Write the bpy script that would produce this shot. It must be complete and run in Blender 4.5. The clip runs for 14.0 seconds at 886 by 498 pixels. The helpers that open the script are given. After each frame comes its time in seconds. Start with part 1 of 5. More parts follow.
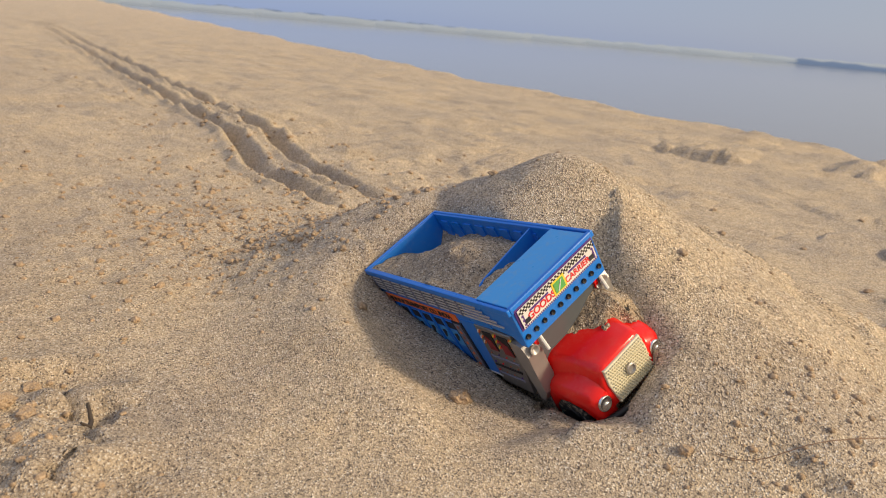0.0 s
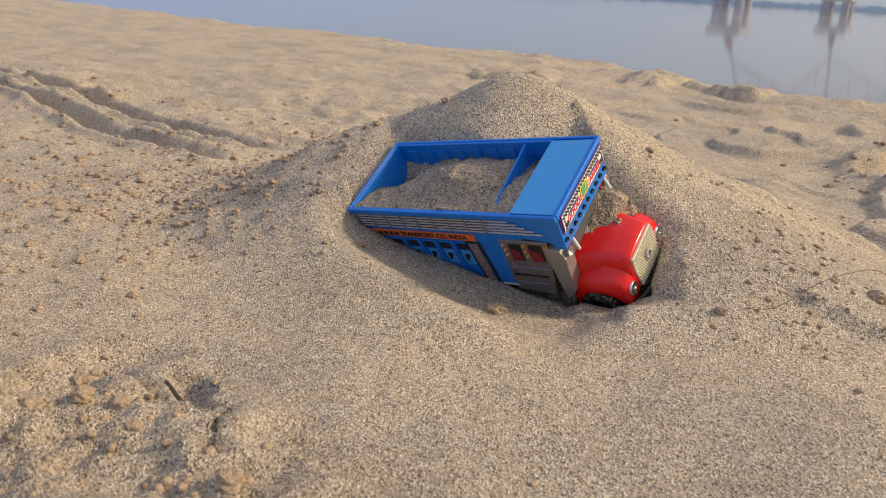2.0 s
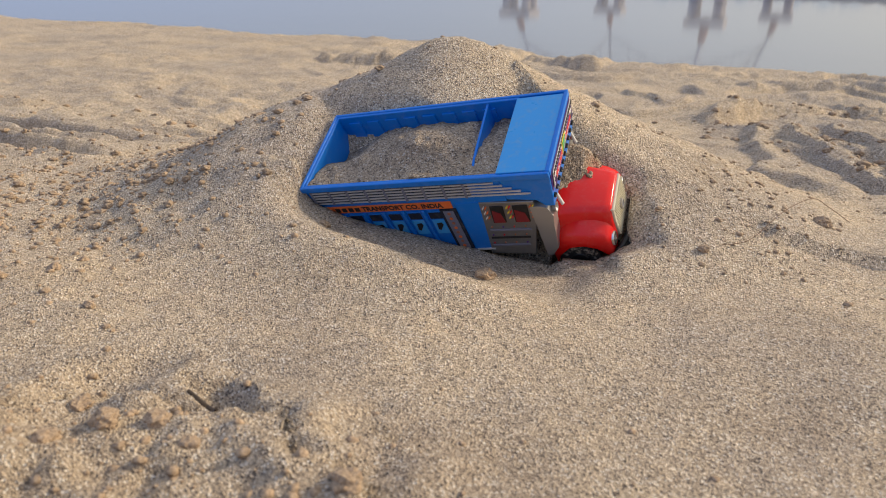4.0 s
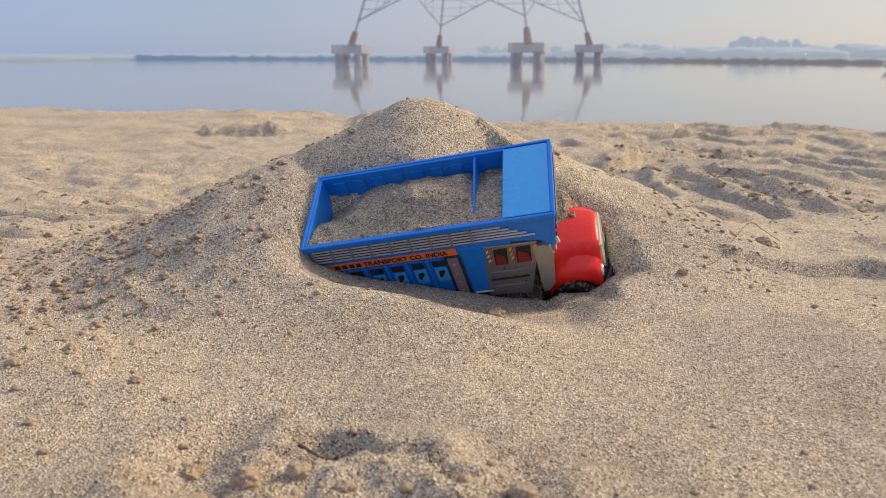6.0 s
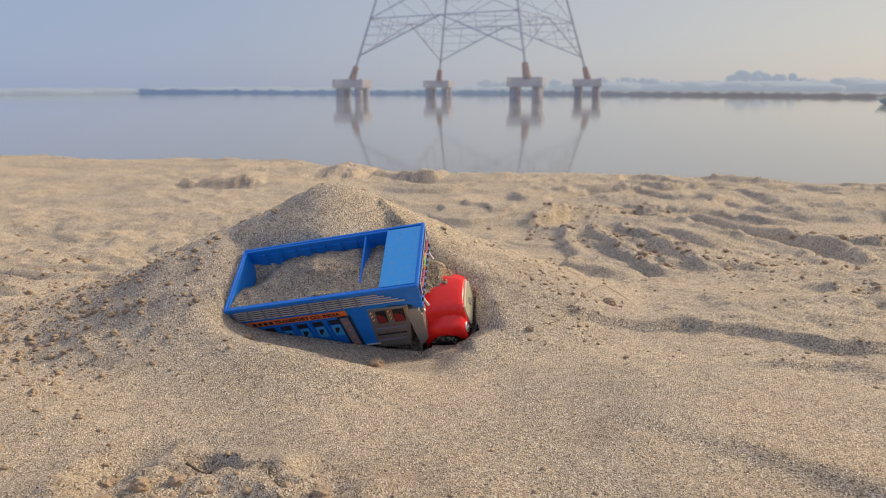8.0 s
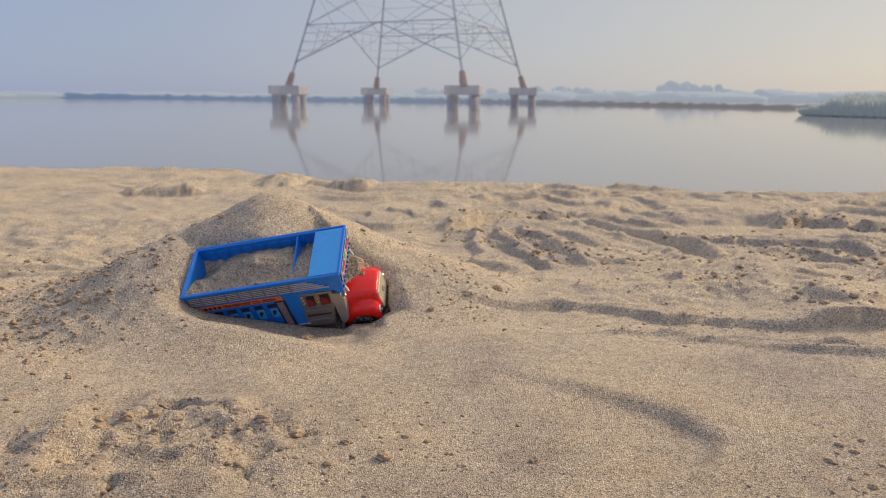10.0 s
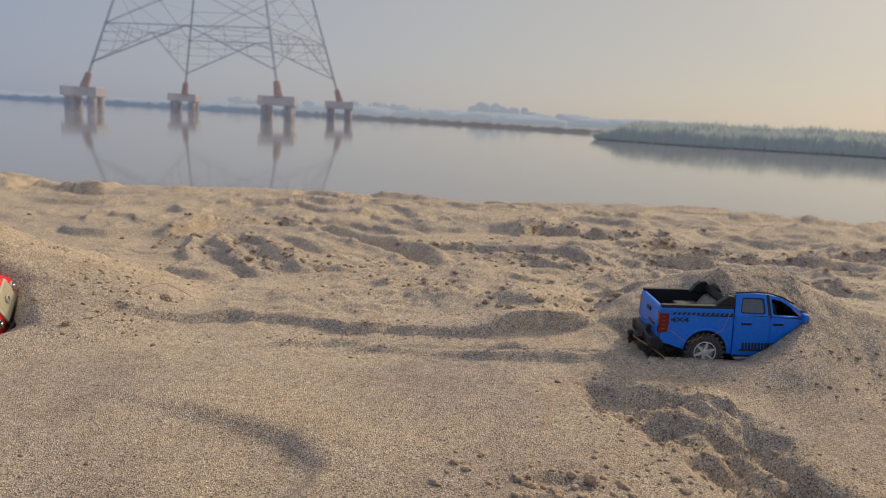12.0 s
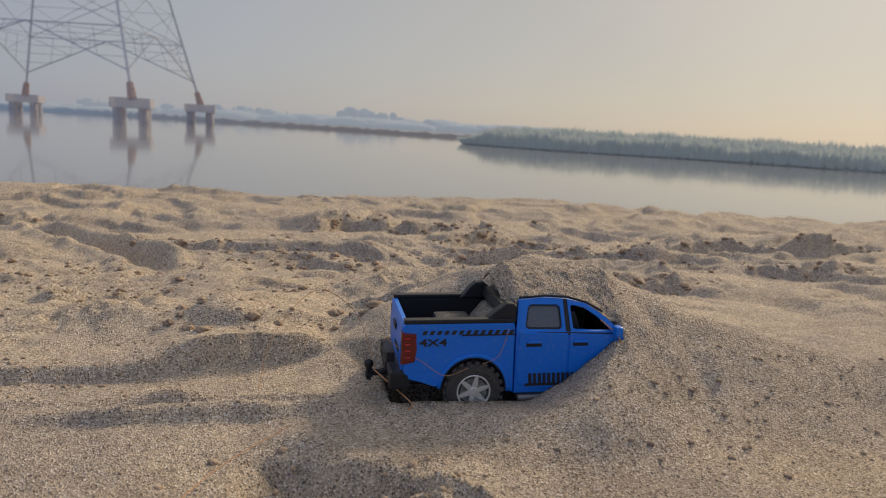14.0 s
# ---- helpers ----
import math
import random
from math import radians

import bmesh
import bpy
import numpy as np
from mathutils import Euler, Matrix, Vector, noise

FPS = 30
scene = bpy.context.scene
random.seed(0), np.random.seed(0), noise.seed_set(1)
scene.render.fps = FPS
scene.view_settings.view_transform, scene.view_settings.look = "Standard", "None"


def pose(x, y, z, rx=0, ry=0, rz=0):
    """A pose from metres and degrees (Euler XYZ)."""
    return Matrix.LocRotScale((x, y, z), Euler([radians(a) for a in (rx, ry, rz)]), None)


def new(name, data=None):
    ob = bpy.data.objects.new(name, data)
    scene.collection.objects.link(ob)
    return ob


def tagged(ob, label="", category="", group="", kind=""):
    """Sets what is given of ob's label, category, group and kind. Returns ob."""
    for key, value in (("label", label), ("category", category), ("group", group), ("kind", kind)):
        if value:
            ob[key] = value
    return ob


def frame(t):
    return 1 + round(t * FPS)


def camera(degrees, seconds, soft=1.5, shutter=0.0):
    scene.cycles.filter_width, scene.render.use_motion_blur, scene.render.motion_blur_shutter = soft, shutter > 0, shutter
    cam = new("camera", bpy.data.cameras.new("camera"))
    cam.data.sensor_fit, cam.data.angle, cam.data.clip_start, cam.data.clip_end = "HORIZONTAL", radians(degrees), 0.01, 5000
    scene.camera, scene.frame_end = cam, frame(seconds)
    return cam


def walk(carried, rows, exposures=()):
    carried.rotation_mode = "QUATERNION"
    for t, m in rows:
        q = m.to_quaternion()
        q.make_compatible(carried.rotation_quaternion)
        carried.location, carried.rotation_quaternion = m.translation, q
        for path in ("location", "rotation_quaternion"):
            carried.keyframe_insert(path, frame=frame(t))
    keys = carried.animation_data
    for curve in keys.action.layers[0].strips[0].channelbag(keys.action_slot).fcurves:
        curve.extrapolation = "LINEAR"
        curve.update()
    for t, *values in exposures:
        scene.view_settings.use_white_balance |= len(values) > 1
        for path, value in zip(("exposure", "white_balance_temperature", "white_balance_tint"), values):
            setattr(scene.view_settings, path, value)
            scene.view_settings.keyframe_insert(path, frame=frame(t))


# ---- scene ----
cam = camera(61.9, 14.0, soft=1.0)
# seconds, eye x y z, yaw to the left, pitch, roll
PATH = [
    (0, 0.1609, 0.2776, 0.1318, 48.05, -16.59, 5.06),
    (0.5, 0.1524, 0.2552, 0.1275, 42.23, -17.36, 4.14),
    (1, 0.1350, 0.2356, 0.1208, 37.46, -17.97, 3.44),
    (1.5, 0.1112, 0.2181, 0.1218, 33.08, -18.68, 2.78),
    (2, 0.0882, 0.2029, 0.1193, 29.00, -19.63, 2.49),
    (2.5, 0.0739, 0.1955, 0.1147, 25.69, -20.67, 2.17),
    (3, 0.0555, 0.1918, 0.1083, 21.50, -20.87, 2.08),
    (3.2, 0.0510, 0.1926, 0.1094, 20.25, -21.24, 1.88),
    (5.3, -0.0292, 0.1692, 0.0938, 5.44, -16.04, -0.13),
    (5.5, -0.0347, 0.1667, 0.0964, 4.44, -15.58, -0.30),
    (6, -0.0396, 0.1606, 0.1005, 2.57, -14.76, -0.33),
    (6.5, -0.0187, 0.1555, 0.1086, 1.93, -14.20, -0.36),
    (7, 0.0150, 0.1337, 0.1255, 2.60, -13.77, -0.43),
    (7.2, 0.0182, 0.1222, 0.1250, 2.68, -13.38, -0.34),
    (9.3, 0.0294, 0.0228, 0.1664, 1.11, -11.80, -0.60),
    (9.5, 0.0296, 0.0102, 0.1604, 0.25, -11.77, -0.32),
    (10, 0.0440, -0.0201, 0.1536, -2.24, -11.74, 0.25),
    (10.5, 0.0629, -0.0290, 0.1490, -5.92, -11.65, 1.27),
    (11, 0.0908, -0.0201, 0.1439, -10.22, -11.23, 2.19),
    (11.5, 0.1172, -0.0032, 0.1434, -13.55, -10.73, 2.70),
    (12, 0.1483, 0.0158, 0.1382, -16.55, -10.27, 2.90),
    (12.5, 0.1840, 0.0479, 0.1308, -20.24, -9.68, 2.98),
    (13, 0.2150, 0.0742, 0.1296, -23.46, -9.08, 2.88),
    (13.5, 0.2548, 0.1101, 0.1242, -25.47, -8.99, 2.91),
    (14, 0.2879, 0.1413, 0.1062, -26.55, -9.35, 3.26),
]
walk(cam, [(t, pose(x, y, z, 90 + pitch, 0, yaw) @ pose(0, 0, 0, 0, 0, roll)) for t, x, y, z, yaw, pitch, roll in PATH],
     [(0.0, -0.08, 6650, 10), (2.5, -0.12, 6080, 10), (6.0, 0.06, 6020, 10), (6.5, 0.06, 6020, 10), (7.0, -0.08, 6050, 10), (9.5, -0.10, 6150, 11), (11.0, -0.17, 6230, 11), (11.5, -0.30, 6250, 11), (14.0, -0.43, 6220, 11)])
cam.data.dof.use_dof = True
cam.data.dof.focus_distance = 0.345
cam.data.dof.aperture_fstop = 25.0

# ---------- light: a low hazy sun to the right of the river ----------
SUN_AZ, SUN_EL = radians(61), radians(31)      # azimuth clockwise from +y
world = bpy.data.worlds.new("sky")
scene.world = world
world.use_nodes = True
wn, wl = world.node_tree.nodes, world.node_tree.links
sky = wn.new("ShaderNodeTexSky")
sky.sky_type = "NISHITA"
sky.sun_disc = False
sky.sun_elevation = SUN_EL
sky.sun_rotation = SUN_AZ
sky.air_density, sky.dust_density, sky.ozone_density = 1.0, 1.0, 1.0
# evening haze over the river: blue away from the sun, cream towards it
sun_dir = Vector((math.sin(SUN_AZ) * math.cos(SUN_EL), math.cos(SUN_AZ) * math.cos(SUN_EL), math.sin(SUN_EL)))
way = wn.new("ShaderNodeTexCoord")
dot = wn.new("ShaderNodeVectorMath")
dot.operation = "DOT_PRODUCT"
dot.inputs[1].default_value = sun_dir
wl.new(way.outputs["Generated"], dot.inputs[0])
span = wn.new("ShaderNodeMapRange")
span.inputs["From Min"].default_value, span.inputs["From Max"].default_value = -1, 1
wl.new(dot.outputs["Value"], span.inputs["Value"])
haze = wn.new("ShaderNodeValToRGB")
for p, c in ((0.02, (0.31, 0.40, 0.62)), (0.25, (0.25, 0.335, 0.56)), (0.60, (0.325, 0.36, 0.455)), (0.80, (0.445, 0.43, 0.43)), (0.92, (0.53, 0.47, 0.39))):
    e = haze.color_ramp.elements.new(p)
    e.color = (*c, 1)
haze.color_ramp.elements.remove(haze.color_ramp.elements[0])
e = haze.color_ramp.elements[-1]
e.position, e.color = 1.0, (0.70, 0.58, 0.42, 1)
wl.new(span.outputs["Result"], haze.inputs["Fac"])
both = wn.new("ShaderNodeMix")
both.data_type, both.blend_type = "RGBA", "ADD"
both.inputs[0].default_value = 0.02
# the haze overhead and behind is brighter than low over the water
split_way = wn.new("ShaderNodeSeparateXYZ")
wl.new(way.outputs["Generated"], split_way.inputs[0])
lift = wn.new("ShaderNodeMapRange")
lift.interpolation_type = "SMOOTHSTEP"
lift.inputs["From Min"].default_value, lift.inputs["From Max"].default_value = 0.15, 0.8
lift.inputs["To Min"].default_value, lift.inputs["To Max"].default_value = 1.0, 1.5
wl.new(split_way.outputs["Z"], lift.inputs["Value"])
higher = wn.new("ShaderNodeVectorMath")
higher.operation = "SCALE"
wl.new(haze.outputs["Color"], higher.inputs[0])
wl.new(lift.outputs["Result"], higher.inputs["Scale"])
wl.new(higher.outputs["Vector"], both.inputs[6])
wl.new(sky.outputs["Color"], both.inputs[7])
wl.new(both.outputs[2], wn["Background"].inputs["Color"])
wn["Background"].inputs["Strength"].default_value = 1.0
sun = new("sun", bpy.data.lights.new("sun", "SUN"))
sun.data.energy, sun.data.angle, sun.data.color = 3.7, radians(10.0), (1.0, 0.82, 0.57)
sun.matrix_world = sun_dir.to_track_quat("Z", "Y").to_matrix().to_4x4()


# ---------- materials ----------
class Mat:
    """A node material with a Principled shader and short ways to add nodes."""

    def __init__(self, name, color=(0.5, 0.5, 0.5), rough=0.6, metal=0.0, **more):
        self.m = bpy.data.materials.new(name)
        self.m.use_nodes = True
        self.n, self.l = self.m.node_tree.nodes, self.m.node_tree.links
        self.b = self.n["Principled BSDF"]
        self.b.inputs["Base Color"].default_value = (*color, 1)
        self.b.inputs["Roughness"].default_value = rough
        self.b.inputs["Metallic"].default_value = metal
        for k, v in more.items():
            self.b.inputs[k.replace("_", " ")].default_value = v

    def node(self, kind, **values):
        nd = self.n.new("ShaderNode" + kind)
        for k, v in values.items():
            nd.inputs[k.replace("_", " ")].default_value = v
        return nd

    def link(self, a, b):
        self.l.new(a, b)

    def coords(self):
        return self.node("TexCoord").outputs["Object"]

    def noise(self, scale, detail=3.0, rough=0.55, vec=None):
        nd = self.node("TexNoise", Scale=scale, Detail=detail, Roughness=rough)
        self.link(vec or self.coords(), nd.inputs["Vector"])
        return nd.outputs["Fac"]

    def cells(self, scale, vec=None):
        nd = self.node("TexVoronoi", Scale=scale)
        self.link(vec or self.coords(), nd.inputs["Vector"])
        return nd.outputs["Color"], nd.outputs["Distance"]

    def ramp(self, fac, stops):
        nd = self.node("ValToRGB")
        r = nd.color_ramp
        while len(r.elements) < len(stops):
            r.elements.new(0.5)
        for e, (p, c) in zip(r.elements, stops):
            e.position, e.color = p, (*c, 1)
        self.link(fac, nd.inputs["Fac"])
        return nd.outputs["Color"]

    def mix(self, fac, a, b, mode="MIX"):
        nd = self.node("Mix")
        nd.data_type, nd.blend_type = "RGBA", mode
        if isinstance(fac, float):
            nd.inputs[0].default_value = fac
        else:
            self.link(fac, nd.inputs[0])
        for sock, v in ((nd.inputs[6], a), (nd.inputs[7], b)):
            if isinstance(v, tuple):
                sock.default_value = (*v, 1)
            else:
                self.link(v, sock)
        return nd.outputs[2]

    def base(self, out):
        self.link(out, self.b.inputs["Base Color"])
        return self

    def bump(self, height, strength, distance, onto=None):
        nd = self.node("Bump", Strength=strength, Distance=distance)
        self.link(height, nd.inputs["Height"])
        if onto is not None:
            self.link(onto, nd.inputs["Normal"])
        self.link(nd.outputs["Normal"], self.b.inputs["Normal"])
        return nd.outputs["Normal"]

    def rough(self, fac, lo, hi):
        nd = self.node("MapRange")
        nd.inputs["To Min"].default_value, nd.inputs["To Max"].default_value = lo, hi
        self.link(fac, nd.inputs["Value"])
        self.link(nd.outputs["Result"], self.b.inputs["Roughness"])
        return self


def sand_material(name, damp=0.0):
    """Coarse river sand: single grains, damp and dry patches."""
    s = Mat(name, rough=0.92)
    s.b.inputs["Specular IOR Level"].default_value = 0.25
    vec = s.coords()
    grain, dist = s.cells(1750, vec)
    split = s.node("SeparateColor")
    s.link(grain, split.inputs["Color"])
    tone = s.ramp(split.outputs["Red"], [(0.0, (0.12, 0.10, 0.088)), (0.10, (0.29, 0.235, 0.18)), (0.28, (0.49, 0.40, 0.29)),
                                         (0.7, (0.67, 0.55, 0.395)), (0.9, (0.81, 0.69, 0.525)), (1.0, (0.96, 0.91, 0.80))])
    patch = s.ramp(s.noise(9, 4, 0.6, vec), [(0.33, (0.80, 0.80, 0.84)), (0.55, (1.0, 0.97, 0.93)), (0.75, (1.06, 1.0, 0.90))])
    fine = s.ramp(s.noise(160, 3, 0.6, vec), [(0.3, (0.84, 0.84, 0.86)), (0.7, (1.05, 1.03, 1.0))])
    wet = s.ramp(s.noise(17, 5, 0.62, vec), [(0.0, (0.74, 0.73, 0.73)), (0.30, (0.84, 0.83, 0.83)), (0.46, (1.0, 1.0, 1.0))])
    col = s.mix(1.0, s.mix(1.0, s.mix(1.0, tone, patch, "MULTIPLY"), fine, "MULTIPLY"), wet, "MULTIPLY")
    # darker, slightly browner sand towards low y, nearest the walker, mottled by noise
    place = s.node("SeparateXYZ")
    s.link(vec, place.inputs[0])
    edge = s.node("MapRange")
    edge.inputs["From Min"].default_value, edge.inputs["From Max"].default_value = 0.48, 0.24
    s.link(place.outputs["Y"], edge.inputs["Value"])
    mottle = s.node("Math")
    mottle.operation, mottle.use_clamp = "MULTIPLY", True
    s.link(edge.outputs["Result"], mottle.inputs[0])
    s.link(s.ramp(s.noise(22, 4, 0.6, vec), [(0.25, (0.45, 0.45, 0.45)), (0.6, (1, 1, 1))]), mottle.inputs[1])
    col = s.mix(mottle.outputs[0], col, s.mix(1.0, col, (0.75, 0.73, 0.72), "MULTIPLY"))
    s.base(col)
    n1 = s.bump(dist, 1.0, 0.0006)
    n2 = s.bump(s.noise(700, 2, 0.6, vec), 0.2, 0.0008, n1)
    s.bump(s.noise(60, 4, 0.65, vec), 0.15, 0.004, n2)
    return s.m


SAND = sand_material("sand")


def plastic(name, color, rough=0.3, dust=0.25, scale=300):
    """Moulded toy plastic with a film of sand dust."""
    p = Mat(name, color, rough)
    vec = p.coords()
    d = p.ramp(p.noise(scale, 4, 0.65, vec), [(0.5, (0, 0, 0)), (0.72, (dust, dust, dust))])
    p.base(p.mix(d, color, (0.50, 0.42, 0.32)))
    p.rough(p.noise(scale * 0.4, 3, 0.5, vec), rough * 0.75, rough * 1.5)
    p.bump(p.noise(scale * 2, 2, 0.5, vec), 0.08, 0.0004)
    return p.m


# ---------- mesh helpers ----------
def part(name, bm, material, parent=None, label="", smooth=False):
    me = bpy.data.meshes.new(name)
    bmesh.ops.recalc_face_normals(bm, faces=bm.faces[:])
    bm.to_mesh(me)
    bm.free()
    if material is not None:
        me.materials.append(material)
    if smooth:
        for p in me.polygons:
            p.use_smooth = True
    ob = new(name, me)
    if parent is not None:
        ob.parent = parent
    if label:
        ob["label"] = label
    return ob


def block(lo, hi, bevel=0.0, bm=None, segments=2):
    bm = bm or bmesh.new()
    c = [(a + b) / 2 for a, b in zip(lo, hi)]
    d = [b - a for a, b in zip(lo, hi)]
    r = bmesh.ops.create_cube(bm, size=1, matrix=Matrix.Translation(c) @ Matrix.Diagonal((*d, 1)))
    if bevel:
        es = {e for v in r["verts"] for e in v.link_edges}
        bmesh.ops.bevel(bm, geom=list(es), offset=bevel, segments=segments, affect="EDGES", profile=0.6)
    return bm


def prism(pts, axis, lo, hi, bevel=0.0, bm=None, segments=2):
    """A polygon in the plane across axis, drawn out from lo to hi along it."""
    bm = bm or bmesh.new()

    def at(p, h):
        q = list(p)
        q.insert(axis, h)
        return q
    a = [bm.verts.new(at(p, lo)) for p in pts]
    b = [bm.verts.new(at(p, hi)) for p in pts]
    fs = [bm.faces.new(a), bm.faces.new(b[::-1])]
    for i in range(len(pts)):
        j = (i + 1) % len(pts)
        fs.append(bm.faces.new((a[j], a[i], b[i], b[j])))
    if bevel:
        es = {e for f in fs[:2] for e in f.edges}
        bmesh.ops.bevel(bm, geom=list(es), offset=bevel, segments=segments, affect="EDGES", profile=0.6)
    return bm


def loft(rings, bm=None, cap=True):
    """Faces between rings of equally many points."""
    bm = bm or bmesh.new()
    vs = [[bm.verts.new(p) for p in r] for r in rings]
    for a, b in zip(vs, vs[1:]):
        for i in range(len(a)):
            j = (i + 1) % len(a)
            bm.faces.new((a[i], a[j], b[j], b[i]))
    if cap:
        bm.faces.new(vs[0][::-1])
        bm.faces.new(vs[-1])
    return bm


def tube(pts, r, bm=None, sides=6, closed=False):
    """A round bar along points; r is one radius or one for each point."""
    pts = [Vector(p) for p in pts]
    rr = [r] * len(pts) if isinstance(r, (int, float)) else r
    rings, side = [], None
    for i, p in enumerate(pts):
        d = (pts[min(i + 1, len(pts) - 1)] - pts[max(i - 1, 0)]).normalized()
        if side is None or abs(side.dot(d)) > 0.95:
            side = d.orthogonal()
        side = (side - d * side.dot(d)).normalized()
        up = d.cross(side)
        rings.append([p + rr[i] * (math.cos(k) * side + math.sin(k) * up) for k in np.linspace(0, math.tau, sides, endpoint=False)])
    return loft(rings, bm)


def turned(profile, centre, axis="Y", bm=None, sides=28, cap=True):
    """A profile of (along, radius) pairs turned about an axis through centre."""
    rings = []
    for a, r in profile:
        ring = []
        for k in np.linspace(0, math.tau, sides, endpoint=False):
            c, s = r * math.cos(k), r * math.sin(k)
            ring.append(Vector(centre) + Vector({"X": (a, c, s), "Y": (c, a, s), "Z": (c, s, a)}[axis]))
        rings.append(ring)
    return loft(rings, bm, cap)


def thing(name, m, label, category, group="", kind=""):
    ob = new(name)
    ob.matrix_world = m
    return tagged(ob, label, category, group, kind)


# ---------- noise on arrays ----------
def lattice(ix, iy, seed):
    h = (ix.astype(np.int64) * 374761393 + iy.astype(np.int64) * 668265263 + seed * 1442695041) & 0xFFFFFFFF
    h = ((h ^ (h >> 13)) * 1274126177) & 0xFFFFFFFF
    return ((h ^ (h >> 16)) & 0xFFFF) / 65535.0


def smooth_noise(x, y, seed):
    """Value noise between -1 and 1."""
    ix, iy = np.floor(x), np.floor(y)
    fx, fy = x - ix, y - iy
    fx, fy = fx * fx * (3 - 2 * fx), fy * fy * (3 - 2 * fy)
    a, b = lattice(ix, iy, seed), lattice(ix + 1, iy, seed)
    c, d = lattice(ix, iy + 1, seed), lattice(ix + 1, iy + 1, seed)
    return 2 * ((a * (1 - fx) + b * fx) * (1 - fy) + (c * (1 - fx) + d * fx) * fy) - 1


def fbm(x, y, size, octaves, seed, gain=0.5):
    out, amp = 0.0, 1.0
    for k in range(octaves):
        out = out + amp * smooth_noise(x / size * 2 ** k + 17.3 * k, y / size * 2 ** k - 9.1 * k, seed + k)
        amp *= gain
    return out


def step(a, b, v):
    t = np.clip((v - a) / (b - a), 0, 1)
    return t * t * (3 - 2 * t)


def along(x, y, line):
    """Distance from a bent line of points, signed (positive on its left), and the share of the way along it."""
    best, sign, share = np.full(x.shape, 1e9), np.zeros(x.shape), np.zeros(x.shape)
    n = len(line) - 1
    for i, ((x0, y0), (x1, y1)) in enumerate(zip(line, line[1:])):
        dx, dy = x1 - x0, y1 - y0
        t = np.clip(((x - x0) * dx + (y - y0) * dy) / (dx * dx + dy * dy), 0, 1)
        px, py = x - x0 - t * dx, y - y0 - t * dy
        d = np.hypot(px, py)
        near = d < best
        best = np.where(near, d, best)
        sign = np.where(near, np.sign(dx * py - dy * px), sign)
        share = np.where(near, (i + t) / n, share)
    return best, best * sign, share


# ---------- the sand: its height at any place ----------
TRUCK = Matrix.Translation((-0.1174, 0.4789, 0.0163)) @ Matrix(((0.9726, 0.0248, -0.2311, 0), (-0.1458, 0.8394, -0.5236, 0), (0.1810, 0.5430, 0.8200, 0), (0, 0, 0, 1)))
PICK_SCALE = 0.0258
PICKUP = pose(0.4313, 0.4039, 0.0072, 0, -1.67, -16.85)
WATER = -0.9


# ledges of broken crust: a line that runs to the right, its height, and how far the high side reaches back
LEDGES = (
    ([(0.085, 0.850), (0.120, 0.925), (0.165, 0.950), (0.205, 0.965), (0.250, 0.945)], 0.011, 0.05),
    ([(0.090, 0.845), (0.130, 0.770), (0.165, 0.715), (0.210, 0.688), (0.265, 0.668)], 0.0042, 0.03),
    ([(0.120, 0.835), (0.150, 0.775), (0.190, 0.735), (0.235, 0.712)], 0.0032, 0.03),
    ([(0.330, 0.785), (0.380, 0.762), (0.434, 0.735), (0.490, 0.715), (0.530, 0.680)], 0.0055, 0.04),
    ([(0.395, 0.700), (0.440, 0.690), (0.490, 0.655)], 0.006, 0.03),
    ([(0.505, 0.880), (0.545, 0.905), (0.592, 0.868)], 0.014, 0.06),
    ([(0.585, 0.865), (0.630, 0.838), (0.690, 0.815)], 0.008, 0.05),
    ([(0.595, 0.752), (0.650, 0.762), (0.715, 0.738)], 0.008, 0.04),
    ([(0.560, 0.690), (0.600, 0.668), (0.645, 0.655)], 0.009, 0.03),
    ([(0.675, 0.702), (0.730, 0.675), (0.750, 0.628)], 0.010, 0.05),
    ([(0.640, 0.575), (0.680, 0.562), (0.730, 0.553)], 0.010, 0.04),
    ([(0.800, 0.700), (0.930, 0.680), (1.100, 0.655)], 0.013, 0.06),
    ([(0.780, 0.590), (0.860, 0.570), (0.950, 0.560)], 0.009, 0.05),
    ([(0.262, 0.588), (0.300, 0.600), (0.345, 0.614)], 0.0045, 0.03),
    ([(0.330, 0.498), (0.375, 0.482), (0.425, 0.488)], 0.0035, 0.05),
    ([(-0.445, 1.20), (-0.375, 1.195), (-0.300, 1.21)], 0.012, 0.12),
    ([(-0.260, 1.31), (-0.170, 1.29)], 0.011, 0.12),
    ([(-0.115, 1.295), (-0.035, 1.275)], 0.011, 0.12))


def shore(x):
    """Where the flat top of the beach ends, towards the river."""
    return 1.40 - 0.275 * x


def heap(x, y, cx, cy, h, r, sharp=1.15, squash=1.0, turn=0.0):
    """A poured heap with a rounded tip."""
    c, s = math.cos(turn), math.sin(turn)
    dx, dy = x - cx, y - cy
    d = np.sqrt((c * dx + s * dy) ** 2 + ((c * dy - s * dx) * squash) ** 2 + (0.06 * r) ** 2) - 0.06 * r
    return h * np.clip(1 - d / r, 0, None) ** sharp


def quad_sides(x, y, quad):
    """How far outside each side of a quad (corners against the clock) a place lies."""
    out = []
    for (x0, y0), (x1, y1) in zip(quad, quad[1:] + quad[:1]):
        n = math.hypot(x1 - x0, y1 - y0)
        out.append(((x - x0) * (y1 - y0) - (y - y0) * (x1 - x0)) / n)
    return out


